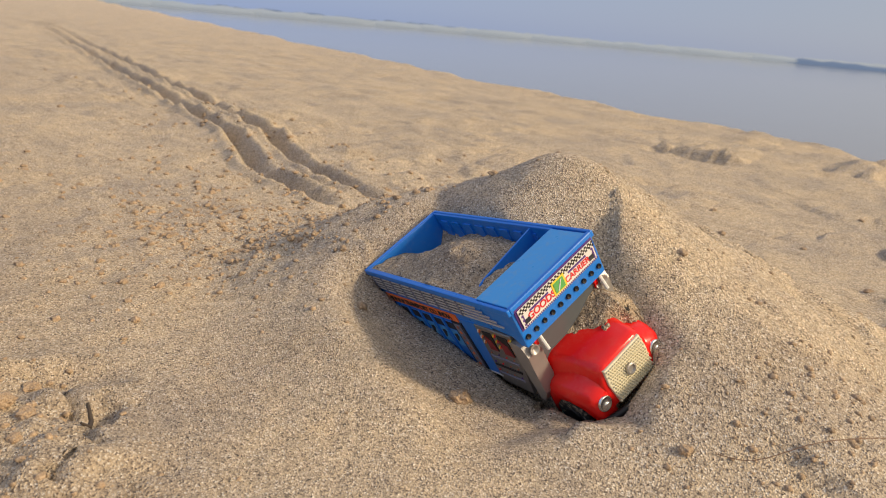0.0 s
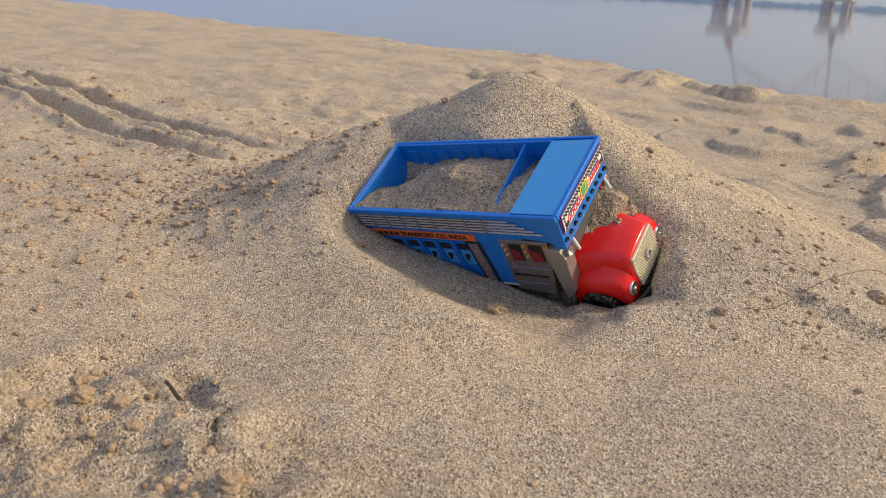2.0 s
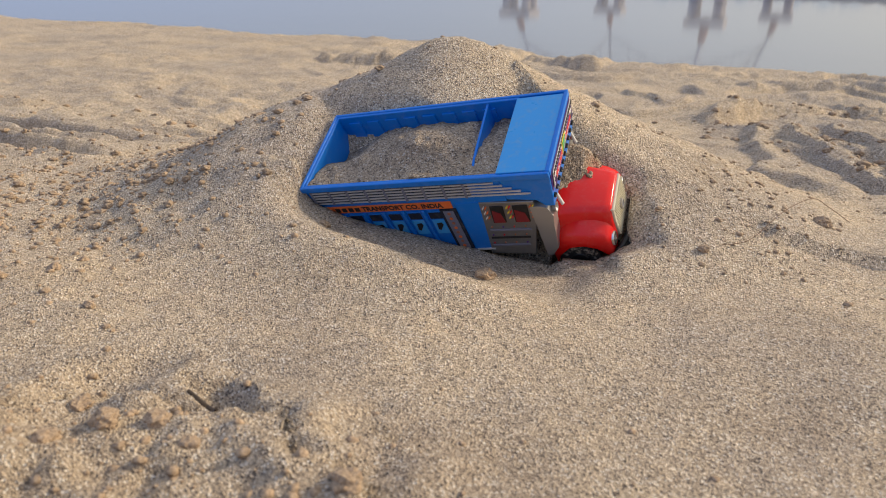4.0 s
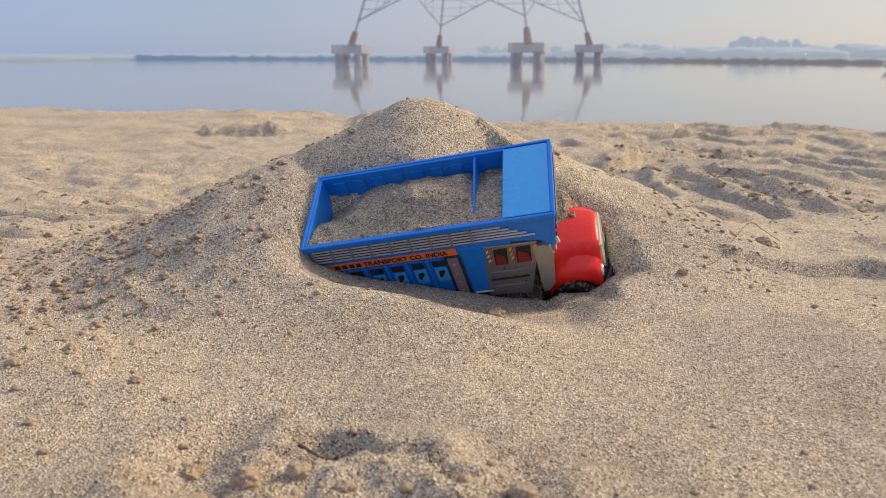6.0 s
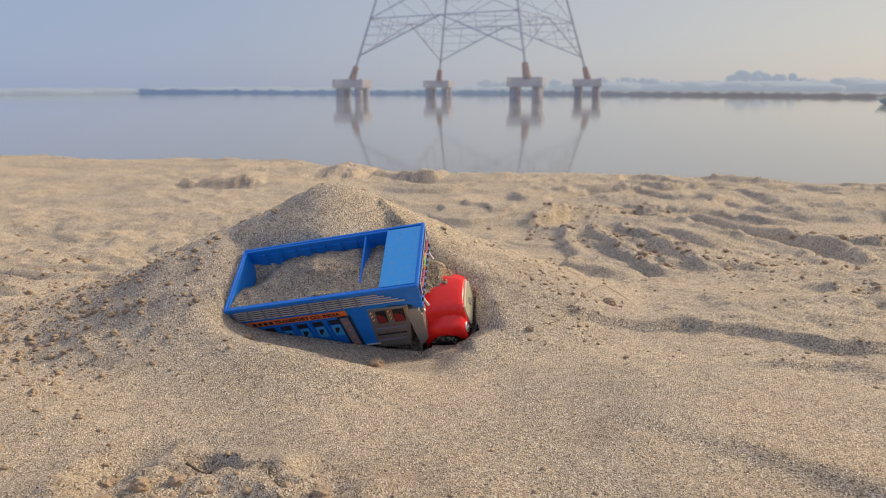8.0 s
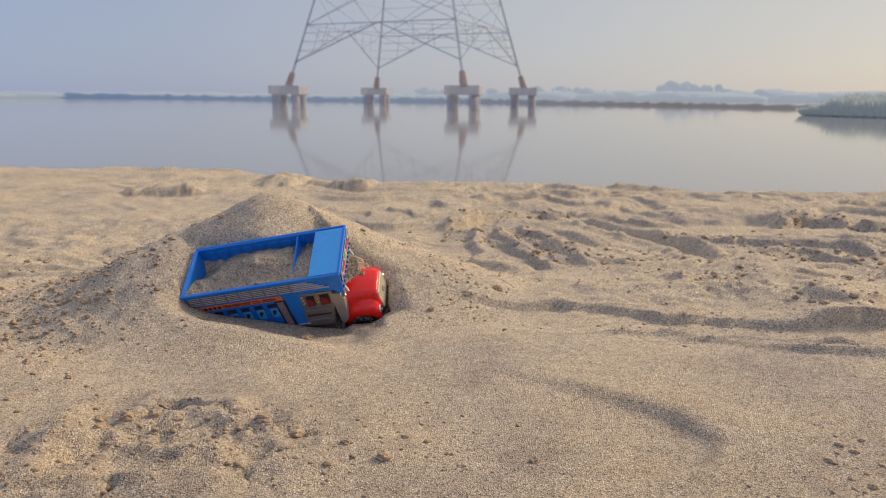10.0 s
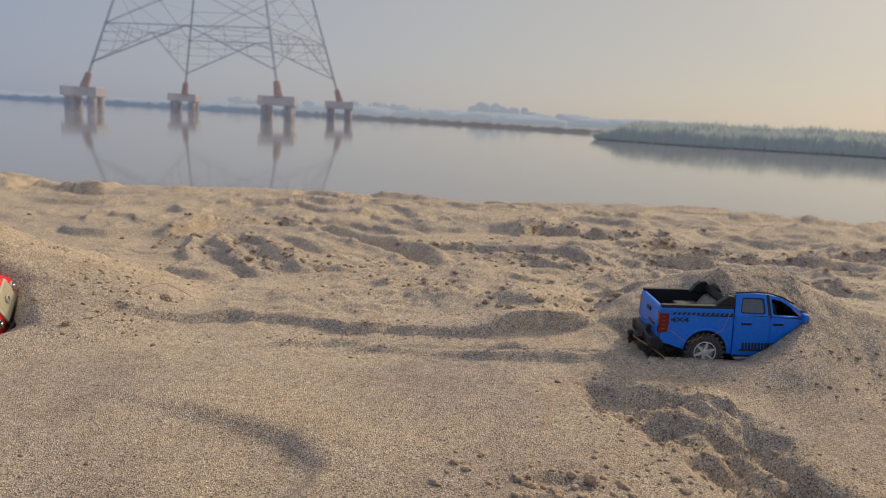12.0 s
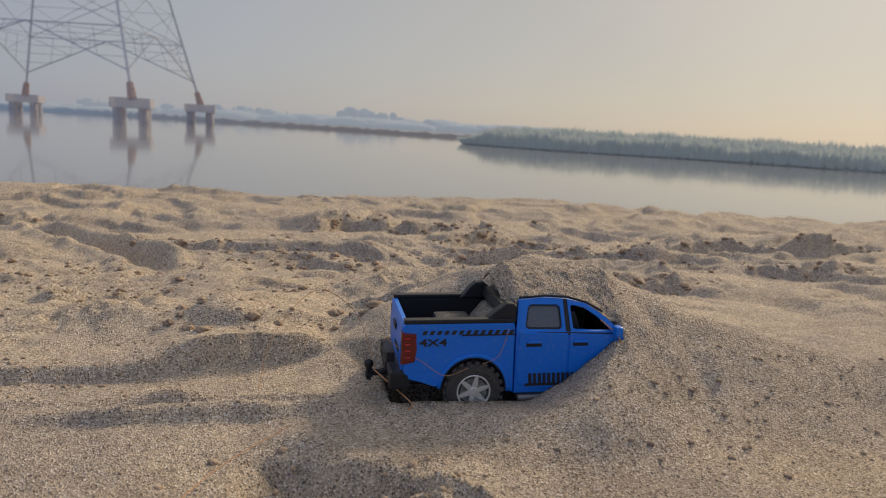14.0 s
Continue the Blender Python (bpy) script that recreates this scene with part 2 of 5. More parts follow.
def dig(z, sides, levels, slopes, floor):
    """Keeps the sand below a level at each side of a sunken thing, rising outwards, and deep beneath it."""
    d = np.stack(sides)
    k = d.argmax(0)
    most = d.max(0)
    level = np.choose(k, [v + 0 * z for v in levels])
    slope = np.choose(k, [v + 0 * z for v in slopes])
    limit = np.where(most > 0, level + slope * most, np.where(most > -0.0008, level, floor))
    soft = 0.5 * (z + limit - np.sqrt((z - limit) ** 2 + 0.007 ** 2))
    return np.where(most > 0.002, soft, np.minimum(z, limit))


def sand_height(x, y):
    beyond = y - shore(x) + 0.10 * fbm(x, y, 0.7, 3, 61)
    near = np.hypot(x - 0.15, y - 0.4)
    far = step(0.60, 0.95, y + 0.12 * np.abs(x - 0.2))
    # the whole beach: slow swells, trampled hummocks further off
    z = -0.004 + 0.004 * fbm(x, y, 0.35, 2, 3) * step(0.1, 0.5, near)
    hum = fbm(x, y * 1.8, 0.15, 4, 11, 0.45)
    z = z + far * (0.0032 * hum - 0.001)
    # small dunes and scarps, steep on the side away from the sun, where feet have broken the crust
    for long, tall, seed, low, edge in ((0.19, 0.0110, 141, -0.35, 0.24), (0.105, 0.0058, 151, -0.10, 0.14), (0.060, 0.0034, 161, -0.05, 0.09), (0.034, 0.0022, 171, 0.0, 0.07)):
        q = (0.40 * x + 0.92 * y) / long + 1.6 * fbm(x, y, 0.9 * long + 0.10, 4, seed) + 20
        q = q - np.floor(q)
        begin = 0.80 if long > 0.2 else 0.58
        where = step(begin, begin + 0.10, y + 0.25 * np.clip(x - 0.15, 0, 0.3) + 0.5 * np.clip(x - 0.55, 0, 0.6)) * step(low, low + 0.25, fbm(x, y * 1.4, 2.0 * long + 0.05, 3, seed + 3)) * (0.45 + 0.55 * step(-0.25, 0.05, x))
        if long < 0.1:
            where = where * (1 - 0.8 * step(0.78, 0.95, y))
        z = z + where * tall * (step(0, edge, q) * (1 - q) ** 1.3 - 0.3) * (1 + 0.4 * fbm(x, y, 0.06, 3, seed + 5))
    rough_patch = step(0.0, 0.5, fbm(x, y, 0.3, 2, 27)) * step(0.55, 0.65, y)
    z = z + rough_patch * 0.0028 * fbm(x, y * 1.5, 0.035, 4, 29, 0.6)
    # the poured heap behind the lorry
    crumbs = fbm(x, y, 0.012, 4, 31, 0.65)
    h1 = heap(x, y, -0.068, 0.560, 0.087, 0.200, 1.40, np.where(y < 0.560, 1.30 + 0.5 * step(-0.07, 0.09, x), 1.0))
    z = z + h1 + 0.0010 * crumbs * step(0.002, 0.02, h1)
    # sand thrown up on the left and behind the cab
    z = z + heap(x, y, -0.160, 0.510, 0.010, 0.070, 1.3)
    z = z + heap(x, y, 0.060, 0.560, 0.007, 0.085, 1.3)
    # the hollow before the lorry and the crumb in it
    z = z - heap(x, y, -0.045, 0.475, 0.008, 0.085, 1.4, 2.4, -0.10)
    # the smooth pan in the middle: a low shelf that ends in a curved lip
    d, side, share = along(x, y, [(0.02, 0.405), (0.07, 0.397), (0.109, 0.380), (0.143, 0.350), (0.174, 0.322), (0.184, 0.293), (0.170, 0.268), (0.12, 0.255)])
    fade = step(0.05, 0.55, share) * step(1.0, 0.86, share)
    z = z + fade * (0.0056 * step(-0.008, 0.007, side) * np.exp(-np.clip(side, 0, None) / 0.09) - 0.0012 * np.exp(-((side + 0.020) / 0.014) ** 2)) * (d < 0.25)
    # lumps close before the camera on the left
    lump = step(0.10, 0.03, np.hypot(x + 0.075, (y - 0.300) * 1.35))
    z = z + lump * (0.004 + 0.0085 * fbm(x, y, 0.040, 5, 41, 0.58) - 0.006 * step(0.06, 0.0, np.abs(fbm(x, y, 0.05, 3, 43))))
    z = z - heap(x, y, -0.112, 0.338, 0.010, 0.016, 1.0, 0.55, -0.2) - heap(x, y, -0.078, 0.343, 0.008, 0.012, 1.0, 1.8, -0.3)
    # crumbly ground on the left
    left = step(-0.12, -0.20, x + 0.25 * (y - 0.5)) * step(0.30, 0.42, y) * step(0.95, 0.7, y)
    z = z + left * (0.0019 * fbm(x, y, 0.022, 4, 47, 0.62) + 0.002)
    # the shelf edge that winds from the lorry to the pickup: higher behind, a small scarp before it
    d, side, share = along(x, y, [(0.06, 0.525), (0.105, 0.512), (0.150, 0.516), (0.184, 0.512), (0.225, 0.478), (0.262, 0.470), (0.295, 0.462), (0.35, 0.462), (0.41, 0.455)])
    wob = 0.004 * fbm(x, y, 0.03, 3, 71)
    run = step(0, 0.1, share) * step(1.0, 0.93, share)
    z = z + run * np.interp(share, [0, 0.4, 0.7, 1], [0.0038, 0.0050, 0.0065, 0.0095]) * 1.15 * step(-0.0012, 0.0014, side + wob) * np.exp(-np.clip(side, 0, None) / 0.07) * (1 + 0.5 * fbm(x, y, 0.05, 3, 73)) * (d < 0.3)
    # drag marks before it
    for k, (line, w, hgt) in enumerate((
            ([(0.15, 0.462), (0.214, 0.452), (0.29, 0.437), (0.345, 0.420), (0.41, 0.398)], 0.0030, 0.0030),
            ([(0.20, 0.445), (0.28, 0.428), (0.345, 0.408), (0.41, 0.388)], 0.0030, 0.0030),
            ([(0.24, 0.432), (0.31, 0.414), (0.37, 0.396), (0.42, 0.376)], 0.0028, 0.0030))):
        d, side, share = along(x, y, line)
        z = z + np.exp(-(d / w) ** 2) * step(0, 0.2, share) * step(1.0, 0.9, share) * 1.25 * hgt * (1 + 0.6 * fbm(x, y, 0.02, 3, 75 + k))
    # a rough swell between, and the bank behind the pickup
    z = z + heap(x, y, 0.350, 0.505, 0.011, 0.075, 1.1, 1.4, 0.1) + heap(x, y, 0.30, 0.545, 0.012, 0.10, 1.2, 1.8, -0.2) * (1 + 0.3 * crumbs)
    z = z + heap(x, y, 0.475, 0.545, 0.024, 0.13, 1.2, 1.8, 0.15) * (1 + 0.15 * crumbs)
    # the heap that buries the pickup's nose: a crest that falls away to the right
    d, side, share = along(x, y, [(0.464, 0.450), (0.478, 0.432), (0.494, 0.398), (0.528, 0.376), (0.60, 0.345), (0.68, 0.32)])
    crest = np.interp(share, [0, 0.2, 0.4, 0.6, 0.8, 1.0], [0.040, 0.050, 0.047, 0.031, 0.014, 0.004])
    h2 = crest - np.where(side < 0, 0.58, 0.48) * (np.sqrt(d * d + 0.008 ** 2) - 0.008)
    z = z + 0.5 * (h2 - z + np.sqrt((h2 - z) ** 2 + 0.006 ** 2)) - 0.0015 * step(0.1, 0.2, d)
    z = z + 0.0010 * crumbs * step(0.004, 0.02, h2)
    z = z + heap(x, y, 0.455, 0.325, 0.005, 0.07, 1.2, 1.6, -0.5)
    furrow, _, way_on = along(x, y, [(0.322, 0.356), (0.345, 0.346), (0.364, 0.328), (0.370, 0.295), (0.366, 0.250), (0.356, 0.200), (0.340, 0.120)])
    churned = step(0.034, 0.018, furrow + 0.008 * fbm(x, y, 0.05, 3, 141)) * step(0, 0.14, way_on) + 0.5 * step(0.05, 0.02, np.hypot(x - 0.275, (y - 0.255) * 1.8))
    z = z + churned * (0.0040 * fbm(x, y * 1.5, 0.035, 5, 131, 0.58) + 0.0030 * np.abs(fbm(x, y * 1.8, 0.05, 3, 137)) - 0.002)
    for long, tall, seed in ((0.040, 0.0065, 181), (0.022, 0.0035, 191)):
        q = (0.5 * x + 0.87 * y) / long + 1.5 * fbm(x, y, 0.07, 4, seed) + 20
        q = q - np.floor(q)
        broken = np.clip(churned + 0.3 * lump, 0, 1) * step(-0.15, 0.1, fbm(x, y, 0.06, 3, seed + 3))
        z = z + broken * tall * (step(0, 0.09, q) * (1 - q) - 0.4) * (1 + 0.5 * fbm(x, y, 0.03, 3, seed + 5))
    # the churned furrow on the right, before the pickup: a trough with a ragged far bank
    d, side, share = along(x, y, [(0.322, 0.356), (0.345, 0.346), (0.364, 0.328), (0.370, 0.295), (0.366, 0.250), (0.356, 0.200), (0.340, 0.120)])
    open_end = step(0, 0.14, share)
    z = z - open_end * 0.0036 * step(0.034, 0.008, d)
    z = z + open_end * 0.0060 * step(0.016, 0.020, side + 0.005 * fbm(x, y, 0.03, 4, 87, 0.6)) * np.exp(-np.clip(side - 0.02, 0, None) / 0.03) * (d < 0.12)
    z = z + open_end * np.exp(-(d / 0.024) ** 2) * 0.0068 * fbm(x, y, 0.026, 5, 83, 0.62)
    # old wheel tracks on the left
    for off in (-0.024, 0.022):
        d, side, share = along(x, y + off, [(-0.28, 0.600), (-0.447, 0.612), (-0.631, 0.672), (-0.891, 0.708), (-2.15, 0.93), (-4.0, 1.25)])
        grow = step(0, 0.10, share)
        z = z + grow * (0.0060 * np.exp(-((d - 0.015) / 0.006) ** 2) - 0.0110 * np.exp(-(d / 0.0065) ** 2)) * (1 + 0.35 * fbm(x, y, 0.05, 3, 91))
    # the trampled mound and the furrow beside it
    z = z + heap(x, y, 0.185, 0.830, 0.010, 0.125, 1.0, 0.85, 0.5) * (1 + 0.10 * fbm(x, y, 0.04, 4, 97, 0.6))
    d, side, share = along(x, y, [(0.235, 0.925), (0.270, 0.860), (0.297, 0.812), (0.335, 0.735), (0.330, 0.690)])
    ends = step(0, 0.12, share) * step(1, 0.90, share)
    z = z + ends * (0.008 * np.exp(-((side - 0.022) / 0.010) ** 2) * (d < 0.06) - 0.012 * np.exp(-(d / 0.012) ** 2) + 0.006 * np.exp(-((side + 0.020) / 0.009) ** 2) * (d < 0.06)) * (1 + 0.4 * fbm(x, y, 0.04, 3, 99))
    # broken ledges: higher behind, a ragged steep face towards the near side
    for k, (line, tall, back) in enumerate(LEDGES):
        reach = 0.16
        inside = (x > line[0][0] - reach) & (x < line[-1][0] + reach) & (np.abs(y - line[0][1]) < 0.4)
        if not inside.any():
            continue
        d, side, share = along(x, y, line)
        ends = step(0, 0.18, share) * step(1, 0.82, share)
        ragged = side + 0.007 * fbm(x, y, 0.035, 4, 101 + 7 * k, 0.6)
        face = step(-0.0025, 0.0030, ragged) * np.exp(-np.clip(side, 0, None) / back) - 0.35 * np.exp(-((side + 0.012) / 0.010) ** 2)
        z = z + inside * ends * tall * face * (d < 0.15) * np.clip(1 + 0.6 * fbm(x, y, 0.05, 4, 103 + 7 * k, 0.6), 0.25, 1.6)
    # fine unevenness of dry sand
    strewn = step(0.46, 0.52, y + 0.1 * np.clip(x - 0.2, 0, 0.3)) * step(0.10, 0.16, x) * step(-0.2, 0.2, fbm(x, y, 0.09, 3, 211))
    z = z + strewn * (0.0022 * np.clip(fbm(x, y * 1.3, 0.016, 4, 213, 0.62), -0.3, 1))
    z = z + 0.0004 * fbm(x, y, 0.015, 4, 5, 0.7) + far * 0.0012 * fbm(x, y, 0.03, 4, 9, 0.6)
    # the two toys lie sunk in it
    u, v, top = Vector((0.9726, -0.1458, 0.1810)), Vector((0.0248, 0.8394, 0.5430)), (-0.1174, 0.4789, 0.0163)
    nl, nr = (top[0], top[1]), (top[0] + 0.1137 * u.x, top[1] + 0.1137 * u.y)
    fr, bl = (nr[0] + 0.047 * v.x, nr[1] + 0.047 * v.y), (nl[0] + 0.047 * v.x, nl[1] + 0.047 * v.y)
    sides = quad_sides(x, y, [nl, nr, fr, bl])
    s_u = np.clip(-sides[3] / 0.98, 0, 0.1137)
    s_v = np.clip(-sides[0] / 0.84, 0, 0.047)
    rim = top[2] + u.z * s_u + v.z * s_v
    lip = np.interp(s_u, [0, 0.005, 0.02, 0.038, 0.065, 0.09], [0.012, 0.009, 0.0025, -0.0008, -0.005, -0.0092])
    d0, su = -sides[0], -sides[3]
    hollow = step(-0.040, -0.004, d0) * step(0.050, 0.036, d0 + 0.022 * step(0.106, 0.118, su)) * step(-0.014 + 0.012 * step(-0.004, 0.008, d0), 0.004, su) * step(0.142, 0.118, su)
    z = z + (np.where(d0 < 0.02, lip, np.minimum(z, lip)) - z) * hollow
    z = np.where(d0 > (top[2] + u.z * s_u - lip) * 0.6385 + 0.001, dig(z, sides, [lip, rim - 0.02, rim - 0.002, rim - 0.0025], [0.55, 1.2, 1.0, 0.8], -0.04), z)
    bonnet = quad_sides(x, y, [(-0.010, 0.486), (0.0145, 0.4885), (0.0255, 0.496), (0.0235, 0.516), (-0.006, 0.520)])
    level = np.interp(y, [0.484, 0.492, 0.502, 0.518, 0.55, 0.60], [-0.0088, -0.003, 0.005, 0.019, 0.044, 0.075])
    z = dig(z, bonnet, [level] * 5, [0.5, 1.0, 1.4, 1.0, 0.5], -0.04)
    c, s = math.cos(radians(-16.85)), math.sin(radians(-16.85))
    lx, ly = (c * (x - 0.4313) + s * (y - 0.4039)) / PICK_SCALE, (c * (y - 0.4039) - s * (x - 0.4313)) / PICK_SCALE
    body = [(-0.93 - ly) * PICK_SCALE, (lx - 2.30) * PICK_SCALE, (ly - np.interp(lx, [0.6, 1.2, 2.4], [0.93, 0.80, 0.62])) * PICK_SCALE, (-1.22 - lx) * PICK_SCALE]
    edge = np.interp(lx, [-1.2, 0.85, 1.1, 1.45, 2.2, 2.8], [0.0015, 0.0015, 0.0050, 0.0105, 0.027, 0.04])
    behind = np.interp(lx, [-1.2, 0.3, 0.8, 2.4], [0.014, 0.020, 0.050, 0.051])
    z = np.where(lx > 2.32, z, dig(z, body, [edge, 0.05, behind, -0.002], [0.30, 0.4, 0.6, 0.6], -0.035))
    # down to the river and across its bed
    out = np.clip(beyond, 0, 12)
    return z * np.exp(-2 * out) - 0.42 * out ** 1.15


def spread(lo, hi, fine, grow, far_lo, far_hi, faster=1.07):
    """Grid lines, even from lo to hi and ever wider beyond."""
    mid = list(np.arange(lo, hi, fine))
    out = []
    for start, sign, end in ((mid[-1], 1, far_hi), (mid[0], -1, far_lo)):
        p, s, line = start, fine, []
        while sign * (end - p) > 0:
            s *= grow if abs(p - start) < 2.2 else faster
            p += sign * s
            line.append(p)
        out.append(line)
    return np.array(out[1][::-1] + mid + out[0])


def build_sand():
    gx = spread(-0.27, 0.68, 0.0023, 1.014, -3000, 3000)
    gy = spread(0.20, 0.66, 0.0023, 1.009, -400, 3000, 1.09)
    X, Y = np.meshgrid(gx, gy)
    Z = sand_height(X, Y)
    ny, nx = X.shape
    co = np.stack([X, Y, Z], -1).reshape(-1, 3).astype(np.float32)
    i = np.arange(ny * nx).reshape(ny, nx)
    quads = np.stack([i[:-1, :-1], i[:-1, 1:], i[1:, 1:], i[1:, :-1]], -1).reshape(-1, 4)
    me = bpy.data.meshes.new("ground")
    me.vertices.add(len(co))
    me.vertices.foreach_set("co", co.ravel())
    me.loops.add(quads.size)
    me.loops.foreach_set("vertex_index", quads.ravel().astype(np.int32))
    me.polygons.add(len(quads))
    me.polygons.foreach_set("loop_start", np.arange(0, quads.size, 4, dtype=np.int32))
    me.polygons.foreach_set("use_smooth", np.ones(len(quads), dtype=bool))
    me.update(calc_edges=True)
    me.materials.append(SAND)
    return tagged(new("ground", me), "pale coarse river sand, trampled and heaped, sloping to water", "sand", kind="structure")


build_sand()


def ground_at(x, y):
    return float(sand_height(np.array([float(x)]), np.array([float(y)]))[0])


# ---------- the river ----------
def build_water():
    w = Mat("river_water", (0.27, 0.255, 0.235), 0.06, IOR=1.33)
    vec = w.coords()
    w.bump(w.noise(1.2, 3, 0.5, vec), 0.05, 0.02)
    bm = bmesh.new()
    for v in ((-3000, 1.5), (3000, 1.5), (3000, 3000), (-3000, 3000)):
        bm.verts.new((*v, WATER))
    bm.faces.new(bm.verts)
    tagged(part("water", bm, w.m), "calm grey river water reflecting the hazy sky", "water", kind="structure")


build_water()


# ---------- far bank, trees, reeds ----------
def imitate_haze(mat, share):
    """Imitates river haze: the material lets a share of what lies behind show through."""
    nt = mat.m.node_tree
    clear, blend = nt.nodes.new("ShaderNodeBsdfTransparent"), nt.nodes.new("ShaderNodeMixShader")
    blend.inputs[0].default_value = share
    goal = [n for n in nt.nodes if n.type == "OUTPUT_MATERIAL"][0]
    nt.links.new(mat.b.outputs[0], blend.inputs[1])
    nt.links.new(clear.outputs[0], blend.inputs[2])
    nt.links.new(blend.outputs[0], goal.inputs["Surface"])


def far_shore():
    haze_mat = Mat("bank_haze_glow", (0.20, 0.18, 0.17), 0.95)
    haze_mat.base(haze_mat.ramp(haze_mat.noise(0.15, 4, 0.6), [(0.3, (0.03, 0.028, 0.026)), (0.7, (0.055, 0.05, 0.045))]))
    # haze painted into the emission: blue on the left, greyer to the right
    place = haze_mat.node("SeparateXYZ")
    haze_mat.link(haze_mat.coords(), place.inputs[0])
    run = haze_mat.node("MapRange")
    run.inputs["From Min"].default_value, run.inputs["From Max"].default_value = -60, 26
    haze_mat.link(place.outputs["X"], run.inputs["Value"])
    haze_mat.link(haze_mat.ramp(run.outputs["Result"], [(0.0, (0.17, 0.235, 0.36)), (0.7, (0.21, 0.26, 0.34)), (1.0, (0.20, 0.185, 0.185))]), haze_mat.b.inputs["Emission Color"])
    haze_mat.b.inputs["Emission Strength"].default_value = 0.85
    line = [(-900, 380), (-420, 300), (-170, 250), (-62, 185), (-21, 138), (0, 120), (13, 104), (24, 82), (32, 66), (40, 55)]
    rng = random.Random(4)
    bm = bmesh.new()
    rings = []
    pts = []
    for (x0, y0), (x1, y1) in zip(line, line[1:]):
        for k in range(30):
            pts.append((x0 + (x1 - x0) * k / 30, y0 + (y1 - y0) * k / 30))
    for x, y in pts:
        d = math.hypot(x, y)
        h = 0.0040 * d * (0.7 + 0.6 * rng.random())
        rings.append([(x, y, WATER - 0.3), (x * 1.004, y * 1.004, WATER + h), (x * 1.08, y * 1.08, WATER + h * 1.3), (x * 1.1, y * 1.1, WATER - 0.3)])
    loft(rings, bm)
    tagged(part("backdrop_bank", bm, haze_mat.m, smooth=True), "low far river bank with haze painted in as glow", "river bank", kind="structure")
    tree_mat = Mat("tree_haze_glow", (0.10, 0.12, 0.10), 0.95)
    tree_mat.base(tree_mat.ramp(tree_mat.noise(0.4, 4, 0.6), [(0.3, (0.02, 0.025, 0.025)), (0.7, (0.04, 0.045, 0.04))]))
    # distance haze on the trees is painted in as an even grey-blue glow
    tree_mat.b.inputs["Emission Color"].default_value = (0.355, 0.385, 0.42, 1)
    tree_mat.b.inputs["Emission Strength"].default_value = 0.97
    bm = bmesh.new()
    ico = bmesh.new()
    bmesh.ops.create_icosphere(ico, subdivisions=2, radius=1)
    base = [v.co.copy() for v in ico.verts]
    tri = [[v.index for v in f.verts] for f in ico.faces]
    ico.free()

    def clump(x, y, z, r, h):
        k = rng.random() * 50
        vs = [bm.verts.new((x + r * c.x * (1 + 0.35 * noise.noise(c * 2 + Vector((k, 0, 0)))), y + r * c.y, z + h * c.z * (1 + 0.5 * noise.noise(c * 2.5 + Vector((0, k, 0)))))) for c in base]
        for f in tri:
            bm.faces.new([vs[i] for i in f])
    for k in range(420):
        az = radians(rng.uniform(-80, 34))
        d = rng.uniform(230, 300)
        low = 0.55 if az < radians(3) else 1.0
        h = rng.uniform(1.0, 2.4) * low
        clump(d * math.sin(az), d * math.cos(az), WATER + 0.5, rng.uniform(5, 13), h)
    for az, h in ((10.5, 3.4), (12.5, 3.0), (14.3, 2.5), (19.8, 5.0), (21.2, 4.4), (1.5, 3.0), (4.6, 2.8), (24, 3.0)):
        az = radians(az)
        for k in range(7):
            clump(240 * math.sin(az) + rng.uniform(-6, 6), 240 * math.cos(az), WATER + h * rng.uniform(0.4, 0.95), rng.uniform(1.2, 2.6), h * 0.3)
        clump(240 * math.sin(az), 240 * math.cos(az), WATER, 1.2, h)
    tagged(part("backdrop_trees", bm, tree_mat.m, smooth=True), "far line of trees, greyed by haze painted in as glow", "trees", kind="structure")


far_shore()


